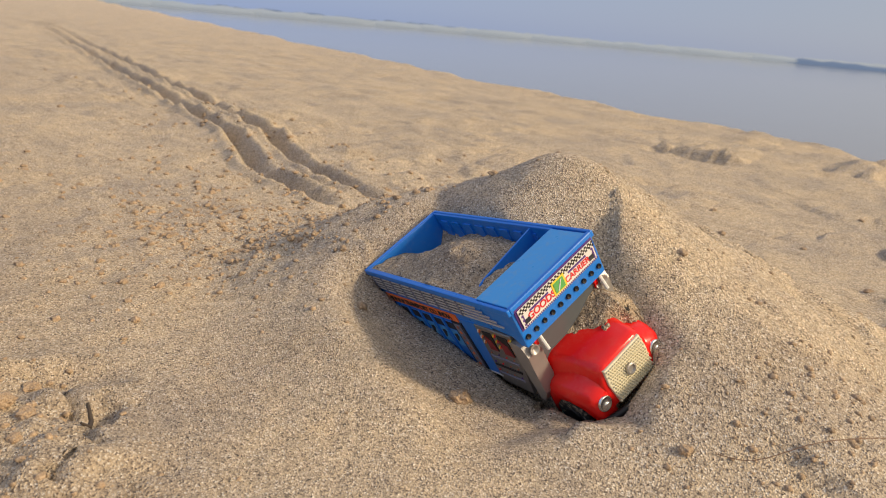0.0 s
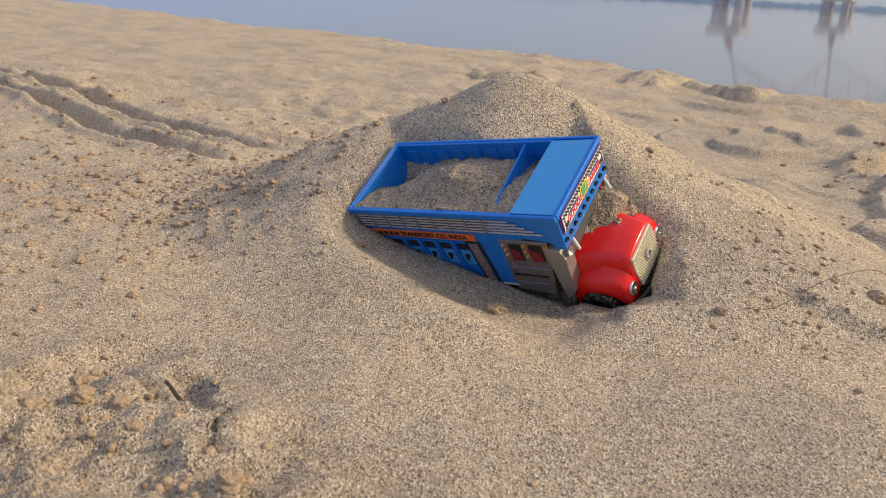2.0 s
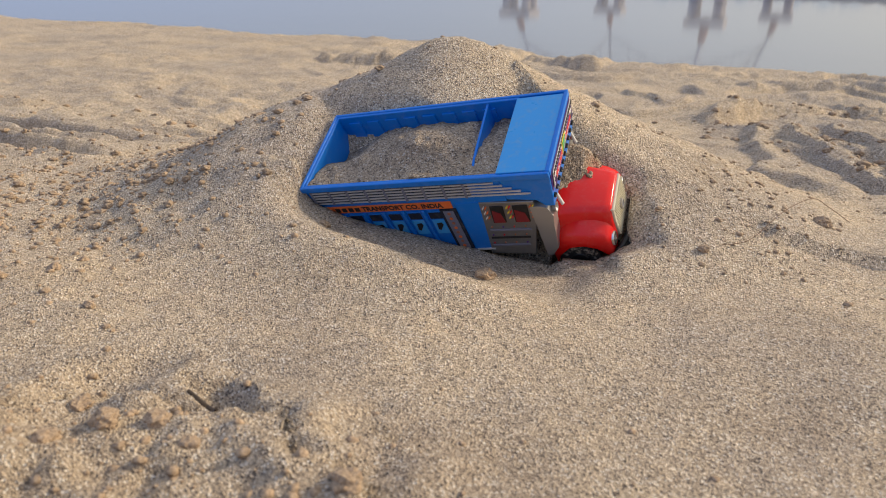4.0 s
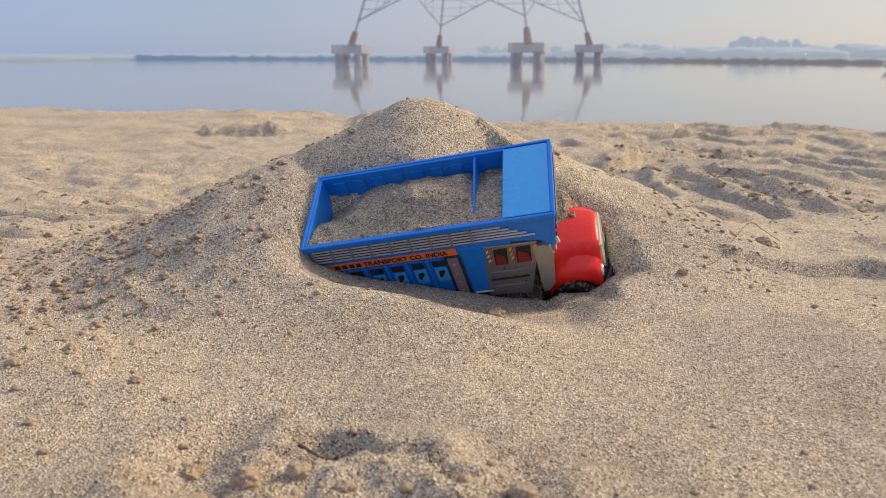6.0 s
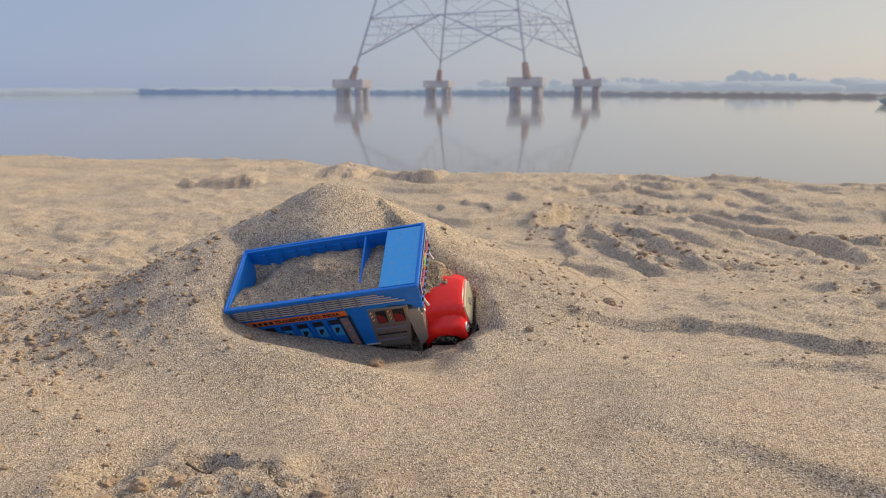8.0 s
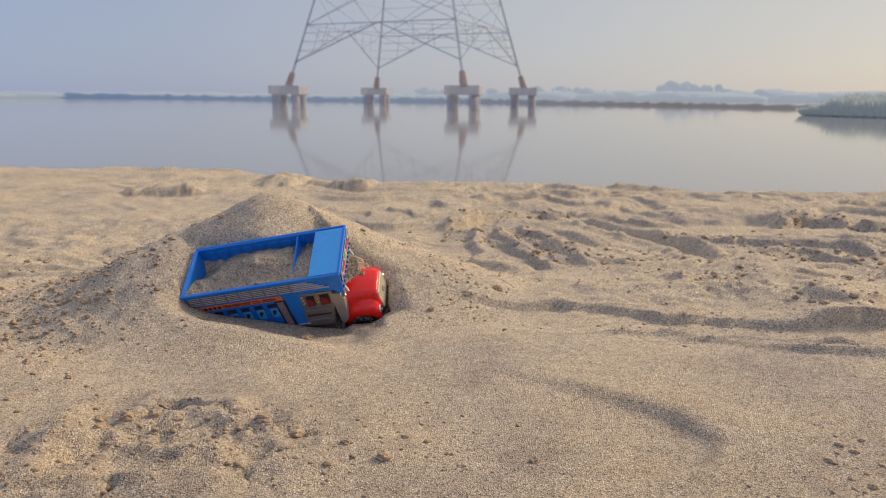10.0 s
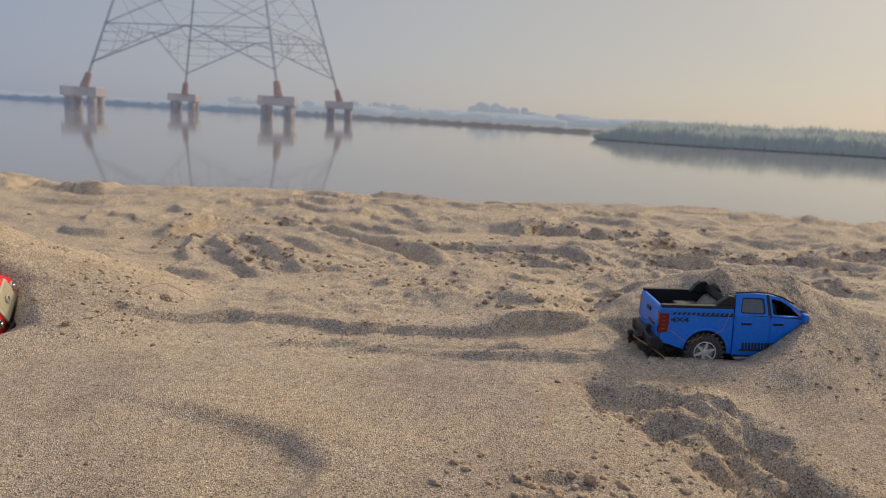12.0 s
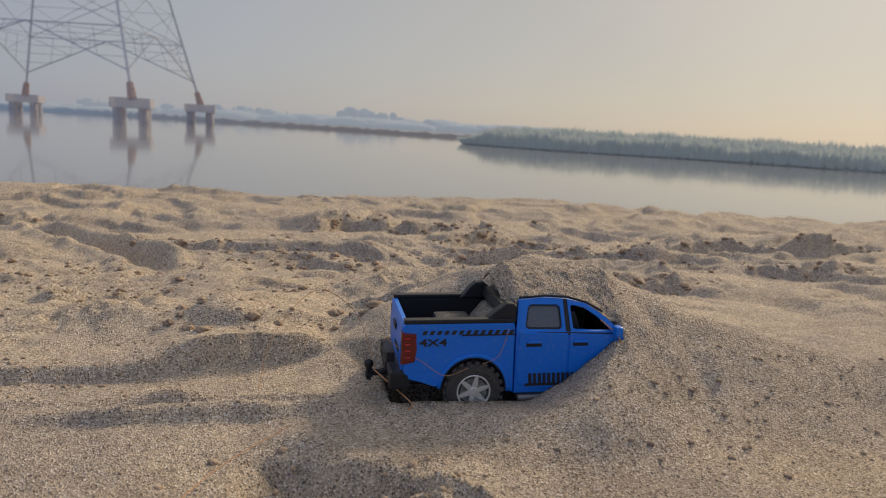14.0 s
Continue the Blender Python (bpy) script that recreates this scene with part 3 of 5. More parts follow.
def reed_bank():
    """A spit overgrown with reeds and brush that reaches into the river."""
    rng = random.Random(9)
    line = [(22.6, 43), (25.2, 36), (31, 31), (34.5, 25), (43, 13), (58, -8)]
    soil = Mat("spit_soil", (0.22, 0.19, 0.15), 0.95)
    soil.base(soil.ramp(soil.noise(0.8, 4), [(0.3, (0.36, 0.34, 0.31)), (0.7, (0.46, 0.43, 0.38))]))
    pts = []
    for (x0, y0), (x1, y1) in zip(line, line[1:]):
        for k in range(14):
            pts.append((x0 + (x1 - x0) * k / 14, y0 + (y1 - y0) * k / 14))
    rings = []
    for i, (x, y) in enumerate(pts):
        g = min(1, i / 5 + 0.15)
        rings.append([(x, y, WATER - 0.2), (x + 0.3 * g, y + 0.3 * g, WATER + 0.18 * g), (x + 4.5 * g, y + 4.5 * g, WATER + 0.4 * g), (x + 6 * g, y + 6 * g, WATER - 0.3)])
    tagged(part("ground_spit", loft(rings), soil.m, smooth=True), "low muddy spit reaching into the river", "river bank", kind="structure")
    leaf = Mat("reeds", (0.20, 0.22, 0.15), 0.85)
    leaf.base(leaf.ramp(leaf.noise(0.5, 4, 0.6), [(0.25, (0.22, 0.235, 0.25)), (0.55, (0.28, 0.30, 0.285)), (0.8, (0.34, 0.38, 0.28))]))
    # faint emission on the reeds imitates the pale river haze before them
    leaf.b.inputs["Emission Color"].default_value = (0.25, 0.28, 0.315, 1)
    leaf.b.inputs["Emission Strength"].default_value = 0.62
    # thin leaves let the light through
    nt = leaf.m.node_tree
    through_leaf, blend = nt.nodes.new("ShaderNodeBsdfTranslucent"), nt.nodes.new("ShaderNodeMixShader")
    through_leaf.inputs["Color"].default_value = (0.42, 0.45, 0.38, 1)
    blend.inputs[0].default_value = 0.4
    goal = [n for n in nt.nodes if n.type == "OUTPUT_MATERIAL"][0]
    nt.links.new(leaf.b.outputs[0], blend.inputs[1])
    nt.links.new(through_leaf.outputs[0], blend.inputs[2])
    nt.links.new(blend.outputs[0], goal.inputs["Surface"])
    V, F = [], []
    for k in range(15000):
        i = rng.randrange(len(pts) - 1)
        f = rng.random()
        x, y = pts[i][0] + f * (pts[i + 1][0] - pts[i][0]), pts[i][1] + f * (pts[i + 1][1] - pts[i][1])
        back = rng.random() ** 1.3 * 4.5 * min(1, i / 5 + 0.1)
        x, y = x + back + 0.1, y + back + 0.1
        d = math.hypot(x, y)
        h = 0.52 * (1.7 + 0.55 * noise.noise(Vector((x * 0.7, y * 0.7, 0))) + 0.3 * noise.noise(Vector((x * 2.6, y * 2.6, 5)))) * (0.88 + 0.24 * rng.random()) * min(1, 0.40 + i / 6) * (1.15 if back > 2 else 1)
        a, w = rng.random() * math.pi, rng.uniform(0.05, 0.14)
        lx, ly = rng.uniform(-0.4, 0.4), rng.uniform(-0.4, 0.4)
        n = len(V)
        z0 = WATER + 0.05 + 0.05 * back
        cx, sx = w * math.cos(a), w * math.sin(a)
        V += [(x - cx, y - sx, z0), (x + cx, y + sx, z0), (x + lx * 0.6 + cx * 0.8, y + ly * 0.6 + sx * 0.8, z0 + h * 0.65), (x + lx * 0.6 - cx * 0.8, y + ly * 0.6 - sx * 0.8, z0 + h * 0.65), (x + lx, y + ly, z0 + h)]
        F += [(n, n + 1, n + 2, n + 3), (n + 3, n + 2, n + 4)]
    me = bpy.data.meshes.new("reeds")
    me.from_pydata(V, [], F)
    me.materials.append(leaf.m)
    tagged(new("reeds", me), "dense grey-green reeds on the spit, haze painted in as glow", "reeds", kind="stuff")


reed_bank()


# ---------- the power line tower in the river ----------
def tower():
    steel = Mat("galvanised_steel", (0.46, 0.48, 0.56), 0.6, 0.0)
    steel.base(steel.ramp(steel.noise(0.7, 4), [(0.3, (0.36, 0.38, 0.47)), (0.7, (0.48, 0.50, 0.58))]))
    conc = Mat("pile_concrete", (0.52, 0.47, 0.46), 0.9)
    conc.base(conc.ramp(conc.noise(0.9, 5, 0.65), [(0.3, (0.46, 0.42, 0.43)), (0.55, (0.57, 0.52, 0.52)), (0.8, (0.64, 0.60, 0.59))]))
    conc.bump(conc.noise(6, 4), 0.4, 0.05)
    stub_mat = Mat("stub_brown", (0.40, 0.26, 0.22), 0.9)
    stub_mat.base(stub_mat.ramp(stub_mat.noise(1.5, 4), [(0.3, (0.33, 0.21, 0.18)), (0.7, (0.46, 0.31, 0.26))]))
    # transparency in steel, concrete and stubs stands in for distance haze
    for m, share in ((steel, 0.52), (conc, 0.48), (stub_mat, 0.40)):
        imitate_haze(m, share)
    corners = [Vector((-10.64, 65.2)), Vector((3.91, 58.44)), Vector((10.57, 72.95)), Vector((-3.88, 79.7))]
    mid = sum(corners, Vector((0, 0))) / 4
    turn = math.atan2(corners[1].y - corners[0].y, corners[1].x - corners[0].x)
    cap_top, apex = 0.92, 34.0
    t = thing("transmission_tower", Matrix.Translation((mid.x, mid.y, 0)), "tall grey lattice steel power tower on four concrete pile caps", "power tower")
    half = (corners[1] - corners[0]).length / 2

    def leg_at(k, z):
        f = 1 - (z - cap_top) / (apex - cap_top)
        a = turn + math.radians(225 + 90 * k)
        return Vector((half * math.sqrt(2) * f * math.cos(a), half * math.sqrt(2) * f * math.sin(a), z))

    for k in range(4):
        c = leg_at(k, cap_top)
        rot = Matrix.Translation(c) @ Matrix.Rotation(turn + 0.25, 4, "Z")
        bm = block((-1.35, -1.35, -0.72), (1.35, 1.35, 0.0), 0.06)
        bmesh.ops.transform(bm, matrix=rot, verts=bm.verts)
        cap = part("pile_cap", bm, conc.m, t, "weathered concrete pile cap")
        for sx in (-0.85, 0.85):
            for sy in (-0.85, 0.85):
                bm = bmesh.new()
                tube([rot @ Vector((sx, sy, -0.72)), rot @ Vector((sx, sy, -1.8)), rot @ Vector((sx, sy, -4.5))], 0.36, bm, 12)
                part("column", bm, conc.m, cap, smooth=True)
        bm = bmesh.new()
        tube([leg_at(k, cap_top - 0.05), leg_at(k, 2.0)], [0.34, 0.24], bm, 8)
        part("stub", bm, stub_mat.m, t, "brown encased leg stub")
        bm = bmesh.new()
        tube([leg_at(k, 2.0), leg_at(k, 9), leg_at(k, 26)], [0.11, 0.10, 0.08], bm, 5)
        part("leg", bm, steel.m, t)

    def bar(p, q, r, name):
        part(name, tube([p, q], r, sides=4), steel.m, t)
    levels = [6.0, 11.2, 15.6, 19.4, 22.8, 26.0]
    for k in range(4):
        j = (k + 1) % 4
        for i, z in enumerate(levels):
            bar(leg_at(k, z), leg_at(j, z), 0.060, "belt")
        m = (leg_at(k, 6.0) + leg_at(j, 6.0)) / 2
        for a, b in ((k, j), (j, k)):
            low = leg_at(a, 2.9)
            bar(low, m, 0.075, "brace")
            for f in (0.3, 0.55, 0.78):
                p = low.lerp(m, f)
                up = leg_at(a, 2.9 + f * 3.1)
                bar(p, up, 0.030, "strut")
                top = leg_at(a, 6.0).lerp(m, f)
                bar(p, top, 0.030, "strut")
            bar(low.lerp(m, 0.55), leg_at(a, 6.0), 0.032, "strut")
        for z0, z1 in zip(levels, levels[1:]):
            zm = (z0 + z1) / 2
            for a, b in ((k, j), (j, k)):
                bar(leg_at(a, z0), leg_at(b, z1), 0.045, "brace")
                bar(leg_at(a, zm), (leg_at(a, z0) + leg_at(b, z1)) / 2, 0.027, "strut")
                bar(leg_at(a, zm), leg_at(a, z0).lerp(leg_at(b, z0), 0.35), 0.027, "strut")
        bar((leg_at(k, 6.0) + leg_at(j, 6.0)) / 2, (leg_at(j, 6.0) + leg_at((j + 1) % 4, 6.0)) / 2, 0.03, "strut")


tower()


# ---------- colours of the toys ----------
BLUE = plastic("blue_plastic", (0.008, 0.185, 0.68), 0.32, 0.07, 260)
# pale blue print; on the lorry roof it paints in the sky's sheen
BLUE_LIGHT = plastic("pale_print_roof_sheen", (0.055, 0.37, 0.80), 0.28, 0.18, 260)
RED = plastic("red_plastic", (0.78, 0.010, 0.008), 0.20, 0.05, 300)
SILVER = Mat("silvered_plastic", (0.40, 0.375, 0.35), 0.30, 0.55)
SILVER.rough(SILVER.noise(500, 3), 0.22, 0.5)
SILVER = SILVER.m
DOOR_SILVER = Mat("scratched_silver_foil", (0.30, 0.28, 0.265), 0.32, 0.7)
DOOR_SILVER.rough(DOOR_SILVER.noise(700, 4, 0.6), 0.2, 0.55)
DOOR_SILVER.bump(DOOR_SILVER.noise(450, 3), 0.25, 0.0006)
DOOR_SILVER = DOOR_SILVER.m
BRIGHT = Mat("bright_slat", (0.66, 0.63, 0.62), 0.35, 0.35).m
DARK = plastic("black_plastic", (0.006, 0.006, 0.007), 0.5, 0.04, 300)
RUBBER = plastic("rubber", (0.012, 0.0115, 0.0115), 0.75, 0.75, 420)
CREAM = plastic("cream_grille", (0.72, 0.66, 0.48), 0.4, 0.1)
ORANGE = plastic("orange_print", (0.85, 0.17, 0.03), 0.45, 0.15)
WHITE = plastic("white_print", (0.75, 0.73, 0.70), 0.45, 0.15)
PURPLE = plastic("purple_print", (0.10, 0.03, 0.22), 0.45, 0.1)
YELLOW = plastic("yellow_print", (0.80, 0.62, 0.05), 0.45, 0.1)
GREEN = plastic("green_print", (0.10, 0.40, 0.10), 0.45, 0.1)
RED_PRINT = plastic("red_print", (0.72, 0.02, 0.03), 0.45, 0.05)
BLACK_PRINT = plastic("black_print", (0.015, 0.012, 0.012), 0.5, 0.05)
GREY_BLUE = plastic("slat_shade", (0.010, 0.014, 0.030), 0.5, 0.1)
SLATE = plastic("slate_print", (0.20, 0.20, 0.26), 0.4, 0.1)
WINE = plastic("wine_print", (0.22, 0.012, 0.016), 0.35, 0.05)
RUST = plastic("rust_print", (0.42, 0.15, 0.08), 0.5, 0.1)
GLASS = Mat("tinted_glass", (0.10, 0.11, 0.12), 0.12)
GLASS.rough(GLASS.noise(40, 4), 0.08, 0.4)
GLASS = GLASS.m
CHROME = Mat("chrome", (0.75, 0.74, 0.72), 0.18, 1.0).m


def lettering(name, text, size, m, material, parent, label=""):
    """Raised printed words; their middle lies at m's origin."""
    cu = bpy.data.curves.new(name, "FONT")
    cu.body, cu.size, cu.extrude = text, size, size * 0.02
    cu.align_x, cu.align_y = "CENTER", "CENTER"
    cu.offset = size * 0.02
    tmp = bpy.data.objects.new(name, cu)
    me = bpy.data.meshes.new_from_object(tmp)
    bpy.data.objects.remove(tmp)
    me.materials.clear()
    me.materials.append(material)
    ob = new(name, me)
    ob.parent = parent
    ob.matrix_local = m
    if label:
        ob["label"] = label
    return ob


ON_SIDE = Matrix.Rotation(radians(90), 4, "X")                         # reads along +x, faces -y
ON_FRONT = Matrix.Rotation(radians(90), 4, "Z") @ Matrix.Rotation(radians(90), 4, "X")   # reads along +y, faces +x


# ---------- the toy lorry ----------
def toy_lorry():
    L, W = 0.1137, 0.047
    t = thing("toy_lorry", TRUCK, "blue plastic toy goods lorry with red bonnet, half buried in sand", "toy lorry")
    th = 0.0017
    body = part("cargo_body", block((0, 0, -0.045), (0.0785, th, -0.0002), 0.0004), BLUE, t, "blue plastic open load body")
    part("side_wall", block((0, W - th, -0.045), (0.0925, W, -0.0002), 0.0004), BLUE, body)
    part("rear_wall", block((0, th, -0.045), (th, W - th, -0.0002), 0.0004), BLUE, body)
    part("front_wall", block((0.0912, th, -0.045), (0.0925, W - th, -0.0016), 0.0003), BLUE, body)
    part("load_floor", block((th, th, -0.042), (0.0912, W - th, -0.040)), BLUE, body)
    part("divider", prism([(th, -0.040), (W - th, -0.040), (W - th, -0.0010), (0.0150, -0.0040), (th, -0.0075)], 0, 0.0775, 0.0785, 0.0001), BLUE, body, "blue partition across the load body")
    for k in range(8):
        x = 0.006 + 0.0098 * k
        part("inner_rib", block((x, W - th - 0.0007, -0.020), (x + 0.0062, W - th + 0.0001, -0.0035), 0.0002), BLUE, body)
    # rim round the top
    for lo, hi in (((-0.0008, -0.0010, -0.0026), (L, 0.0004, 0.0002)), ((-0.0008, W - 0.0004, -0.0026), (L, W + 0.0010, 0.0002)), ((-0.0010, 0.0004, -0.0026), (0.0004, W - 0.0004, 0.0002))):
        part("rim", block(lo, hi, 0.0004), BLUE, t)
    # the cab's overhanging top
    cab = part("cab_top", prism([(0.0925, -0.0145), (0.0925, -0.0018), (L - 0.0008, -0.0018), (L - 0.0004, -0.0030), (L - 0.0022, -0.0193), (L - 0.0060, -0.0193), (L - 0.0085, -0.0150)], 1, 0.0003, W - 0.0003, 0.0005), BLUE, t, "blue cab top")
    # the roof takes the paler blue to imitate sky reflected on it
    part("roof_panel", block((0.0917, 0.0012, -0.0018), (L - 0.0016, W - 0.0012, 0.0000), 0.0004), BLUE_LIGHT, cab, "smooth blue roof panel, paled to imitate reflected sky")
    part("roof_edge", block((L - 0.0016, 0.0004, -0.0026), (L + 0.0003, W - 0.0004, 0.0003), 0.0005), BLUE, cab)
    part("cab_side", prism([(0.0785, -0.0150), (0.0785, -0.0004), (0.0925, -0.0004), (0.0925, -0.0150)], 1, 0.0002, 0.0016), BLUE, cab)
    # slatted print along the side
    part("slat_shade", block((0.0022, -0.00025, -0.0112), (0.0785, 0.0, -0.0030)), GREY_BLUE, body)
    for k in range(5):
        z = -0.0034 - 0.0017 * k
        end = 0.083 + 0.0236 * (0.0034 + 0.0017 * k) / 0.0116
        part("slat", block((0.0026, -0.00060, z - 0.0007), (end, -0.0001, z)), BRIGHT, body)
    for k in range(9):
        x = 0.0022 + 0.0092 * k
        part("slat_post", prism([(x, -0.0112), (x + 0.0011, -0.0112), (x + 0.0016, -0.0030), (x + 0.0005, -0.0030)], 1, -0.0008, -0.0001), SLATE, body)
    sign = part("name_board", block((0.0045, -0.0006, -0.0171), (0.0678, 0.0, -0.0131), 0.0001), ORANGE, body, "orange printed name board")
    lettering("board_words", "TRANSPORT CO. INDIA", 0.0037, Matrix.Translation((0.0440, -0.0007, -0.0151)) @ ON_SIDE, BLACK_PRINT, sign, "black words on the orange board")
    for k in range(4):
        part("board_mark", block((0.0105 + 0.0034 * k, -0.00075, -0.0163), (0.0128 + 0.0034 * k, -0.0006, -0.0140)), BLACK_PRINT, sign)
    # painted panels below it
    for k in range(6):
        x = 0.0045 + 0.0098 * k
        part("side_panel", prism([(x + 0.0012, -0.044), (x + 0.0080, -0.044), (x + 0.0080, -0.0186), (x + 0.0012, -0.0186)], 1, -0.0004, 0.0001, 0.0001), BLUE, body)
        part("side_window", block((x + 0.0016, -0.0006, -0.0232), (x + 0.0076, -0.0003, -0.0194)), GREY_BLUE, body)
        part("panel_rib", prism([(x - 0.0012, -0.045), (x + 0.0004, -0.045), (x + 0.0004, -0.0180), (x - 0.0012, -0.0180)], 1, -0.0009, 0.0, 0.0002), BLUE, body)
        if k > 1:
            part("panel_field", block((x + 0.0018, -0.0006, -0.0330), (x + 0.0074, -0.00035, -0.0240)), BLUE_LIGHT, body)
            part("panel_mark", prism([(x + 0.0030, -0.0300), (x + 0.0040, -0.0306), (x + 0.0062, -0.0272), (x + 0.0058, -0.0258), (x + 0.0034, -0.0262)], 1, -0.0008, -0.00055), BLACK_PRINT, body)
    strip = part("ornament_strip", block((0.0612, -0.0007, -0.044), (0.0688, 0.0, -0.0176), 0.0001), GREY_BLUE, body, "ornate orange and blue strip")
    part("strip_field", block((0.0626, -0.0009, -0.0432), (0.0674, -0.0005, -0.0186)), SLATE, strip)
    for k in range(8):
        part("strip_dot", turned([(-0.0011, 0.0), (-0.0011, 0.0008), (-0.0008, 0.0008)], (0.0650, 0, -0.0202 - 0.0030 * k), "Y", sides=8), (RUST, ORANGE)[k % 2], strip)
    part("rear_quarter", block((0.0692, -0.0003, -0.0455), (0.0800, th, -0.0146), 0.0003), BLUE, t)
    part("quarter_stripe", block((0.0700, -0.0005, -0.0452), (0.0785, 0.0, -0.0442)), WHITE, t)
    # the silvered door with its stickers
    door = part("door", prism([(0.0762, -0.0480), (0.0800, -0.0150), (0.1036, -0.0155), (0.1010, -0.0300), (0.0962, -0.0490)], 1, -0.0004, 0.0014, 0.0003), DOOR_SILVER, t, "silver cab door with stickers")
    for x0, x1 in ((0.0842, 0.0900), (0.0940, 0.1005)):
        part("window", prism([(x0 - 0.0010, -0.0272), (x1 - 0.0010, -0.0272), (x1, -0.0172), (x0, -0.0172)], 1, -0.0008, -0.0003, 0.0001), DARK, door)
        part("seat_back", prism([(x0 - 0.0005, -0.0270), (x1 - 0.0012, -0.0270), (x1 - 0.0020, -0.0215), (x0 + 0.0005, -0.0195)], 1, -0.0010, -0.0006), WINE, door)
    for k in range(3):
        part("door_trim", block((0.0800 - 0.0008 * k, -0.0008, -0.0325 - 0.0050 * k), (0.0985 - 0.0016 * k, -0.0003, -0.0316 - 0.0050 * k)), (SLATE, BLACK_PRINT, SLATE)[k], door)
        for j in range(4):
            part("sticker_dot", turned([(-0.0008, 0.0), (-0.0008, 0.00040), (-0.0003, 0.00040)], (0.0815 + 0.0050 * j - 0.001 * k, 0, -0.0300 - 0.0052 * k), "Y", sides=8), (RUST, PURPLE, RED_PRINT, RUST)[(j + k) % 4], door)
    for x, c in ((0.0812, WHITE), (0.0822, ORANGE), (0.0916, YELLOW), (0.0926, RED_PRINT), (0.1016, ORANGE), (0.1026, YELLOW)):
        for j in range(3):
            part("sticker_flash", prism([(x - 0.0006, -0.0190 - 0.003 * j), (x + 0.0006, -0.0176 - 0.003 * j), (x + 0.0006, -0.0168 - 0.003 * j), (x - 0.0006, -0.0182 - 0.003 * j)], 1, -0.0009, -0.0003), c, door)
    part("far_door", block((0.0790, W - 0.0014, -0.048), (0.1030, W + 0.0004, -0.0150), 0.0003), SILVER, t)
    for y0, y1 in ((-0.0010, 0.0062), (W - 0.0062, W + 0.0010)):
        fl = part("cab_corner", loft([[(0.1015, y0, z0), (0.1015, y1, z0), (x1, y1, z0), (x1, y0, z0)] for z0, x1 in ((-0.0490, 0.1040), (-0.0440, 0.1075), (-0.0300, 0.1090), (-0.0240, 0.1100), (-0.0190, 0.1085), (-0.0180, 0.1060))]), SILVER, t, "silver moulded cab corner")
        part("lamp_cup", turned([(0.1085, 0.0), (0.1085, 0.0012), (0.1100, 0.0018), (0.1112, 0.0022), (0.1112, 0.0018), (0.1102, 0.0)], (0, (y0 + y1) / 2, -0.0225), "X", sides=14), SILVER, fl)
    # windscreen and its posts under the visor
    part("windscreen", prism([(0.1050, -0.0345), (0.1065, -0.0345), (0.1095, -0.0185), (0.1080, -0.0185)], 1, 0.0050, W - 0.0050, 0.0002), GLASS, t, "grey shiny windscreen")
    for y in (0.0045, W - 0.0065):
        part("screen_post", prism([(0.1052, -0.0360), (0.1080, -0.0360), (0.1102, -0.0190), (0.1080, -0.0190)], 1, y, y + 0.0020, 0.0003), RED, t)
        part("wiper_stay", tube([(0.1105, y + 0.0030, -0.0185), (0.1120, y + 0.0030, -0.0260)], 0.0008, sides=8), WHITE, t)
    # the visor's printed sign
    plate = part("visor_sign", prism([(L - 0.0016, -0.0115), (L - 0.0011, -0.0118), (L + 0.0005, -0.0016), (L - 0.0002, -0.0016)], 1, 0.0014, W - 0.0014, 0.0001), PURPLE, t, "printed goods carrier sign on the visor")
    lean = Matrix.Translation((L + 0.00005, W / 2, -0.0067)) @ Matrix.Rotation(radians(8), 4, "Y")
    def on_plate(bm, mat, name, label=""):
        bmesh.ops.transform(bm, matrix=lean, verts=bm.verts)
        part(name, bm, mat, plate, label)
    on_plate(block((0.0000, -0.0212, -0.0044), (0.0003, 0.0212, 0.0044)), WHITE, "sign_field")
    for k in range(44):
        y = -0.0210 + 0.00097 * k
        for r in range(3):
            z = 0.0042 - 0.0008 * r
            if (k + r) % 2:
                on_plate(block((0.0003, y, z - 0.0008), (0.00045, y + 0.00097, z)), BLACK_PRINT, "check")
        on_plate(turned([(0.0003, 0.0), (0.0005, 0.0003), (0.0003, 0.0004)], (0, y + 0.0005, -0.0040), "X", sides=6), PURPLE, "sign_bead")
    for k in range(5):
        for y in (-0.0205, 0.0195):
            on_plate(block((0.0003, y + (0.0005 if k % 2 else 0), -0.0034 + 0.0010 * k), (0.00045, y + 0.0010, -0.0025 + 0.0010 * k)), PURPLE, "check")
    on_plate(block((0.0003, -0.0036, -0.0034), (0.0005, 0.0036, 0.0028), 0.0001), YELLOW, "emblem")
    on_plate(block((0.0005, -0.0027, -0.0026), (0.0007, 0.0027, 0.0020), 0.0001), GREEN, "emblem_field")
    on_plate(prism([(-0.0016, -0.0022), (-0.0010, -0.0022), (0.0016, 0.0016), (0.0010, 0.0016)], 0, 0.0007, 0.0009), WHITE, "emblem_bar")
    for s in (-1, 1):
        on_plate(block((0.0003, s * 0.0110 - 0.0052, 0.0004), (0.0005, s * 0.0110 + 0.0052, 0.0012)), PURPLE, "small_print")
        on_plate(block((0.0003, s * 0.0185 - 0.0014, -0.0030), (0.0005, s * 0.0185 + 0.0014, -0.0010)), GREY_BLUE, "small_print")
    for s, word in ((-1, "GOODS"), (1, "CARRIER")):
        lettering("sign_words", word, 0.0042 if s < 0 else 0.0036, lean @ Matrix.Translation((0.0004, s * 0.0104, -0.0015)) @ ON_FRONT, RED_PRINT, plate, "red words on the white sign")
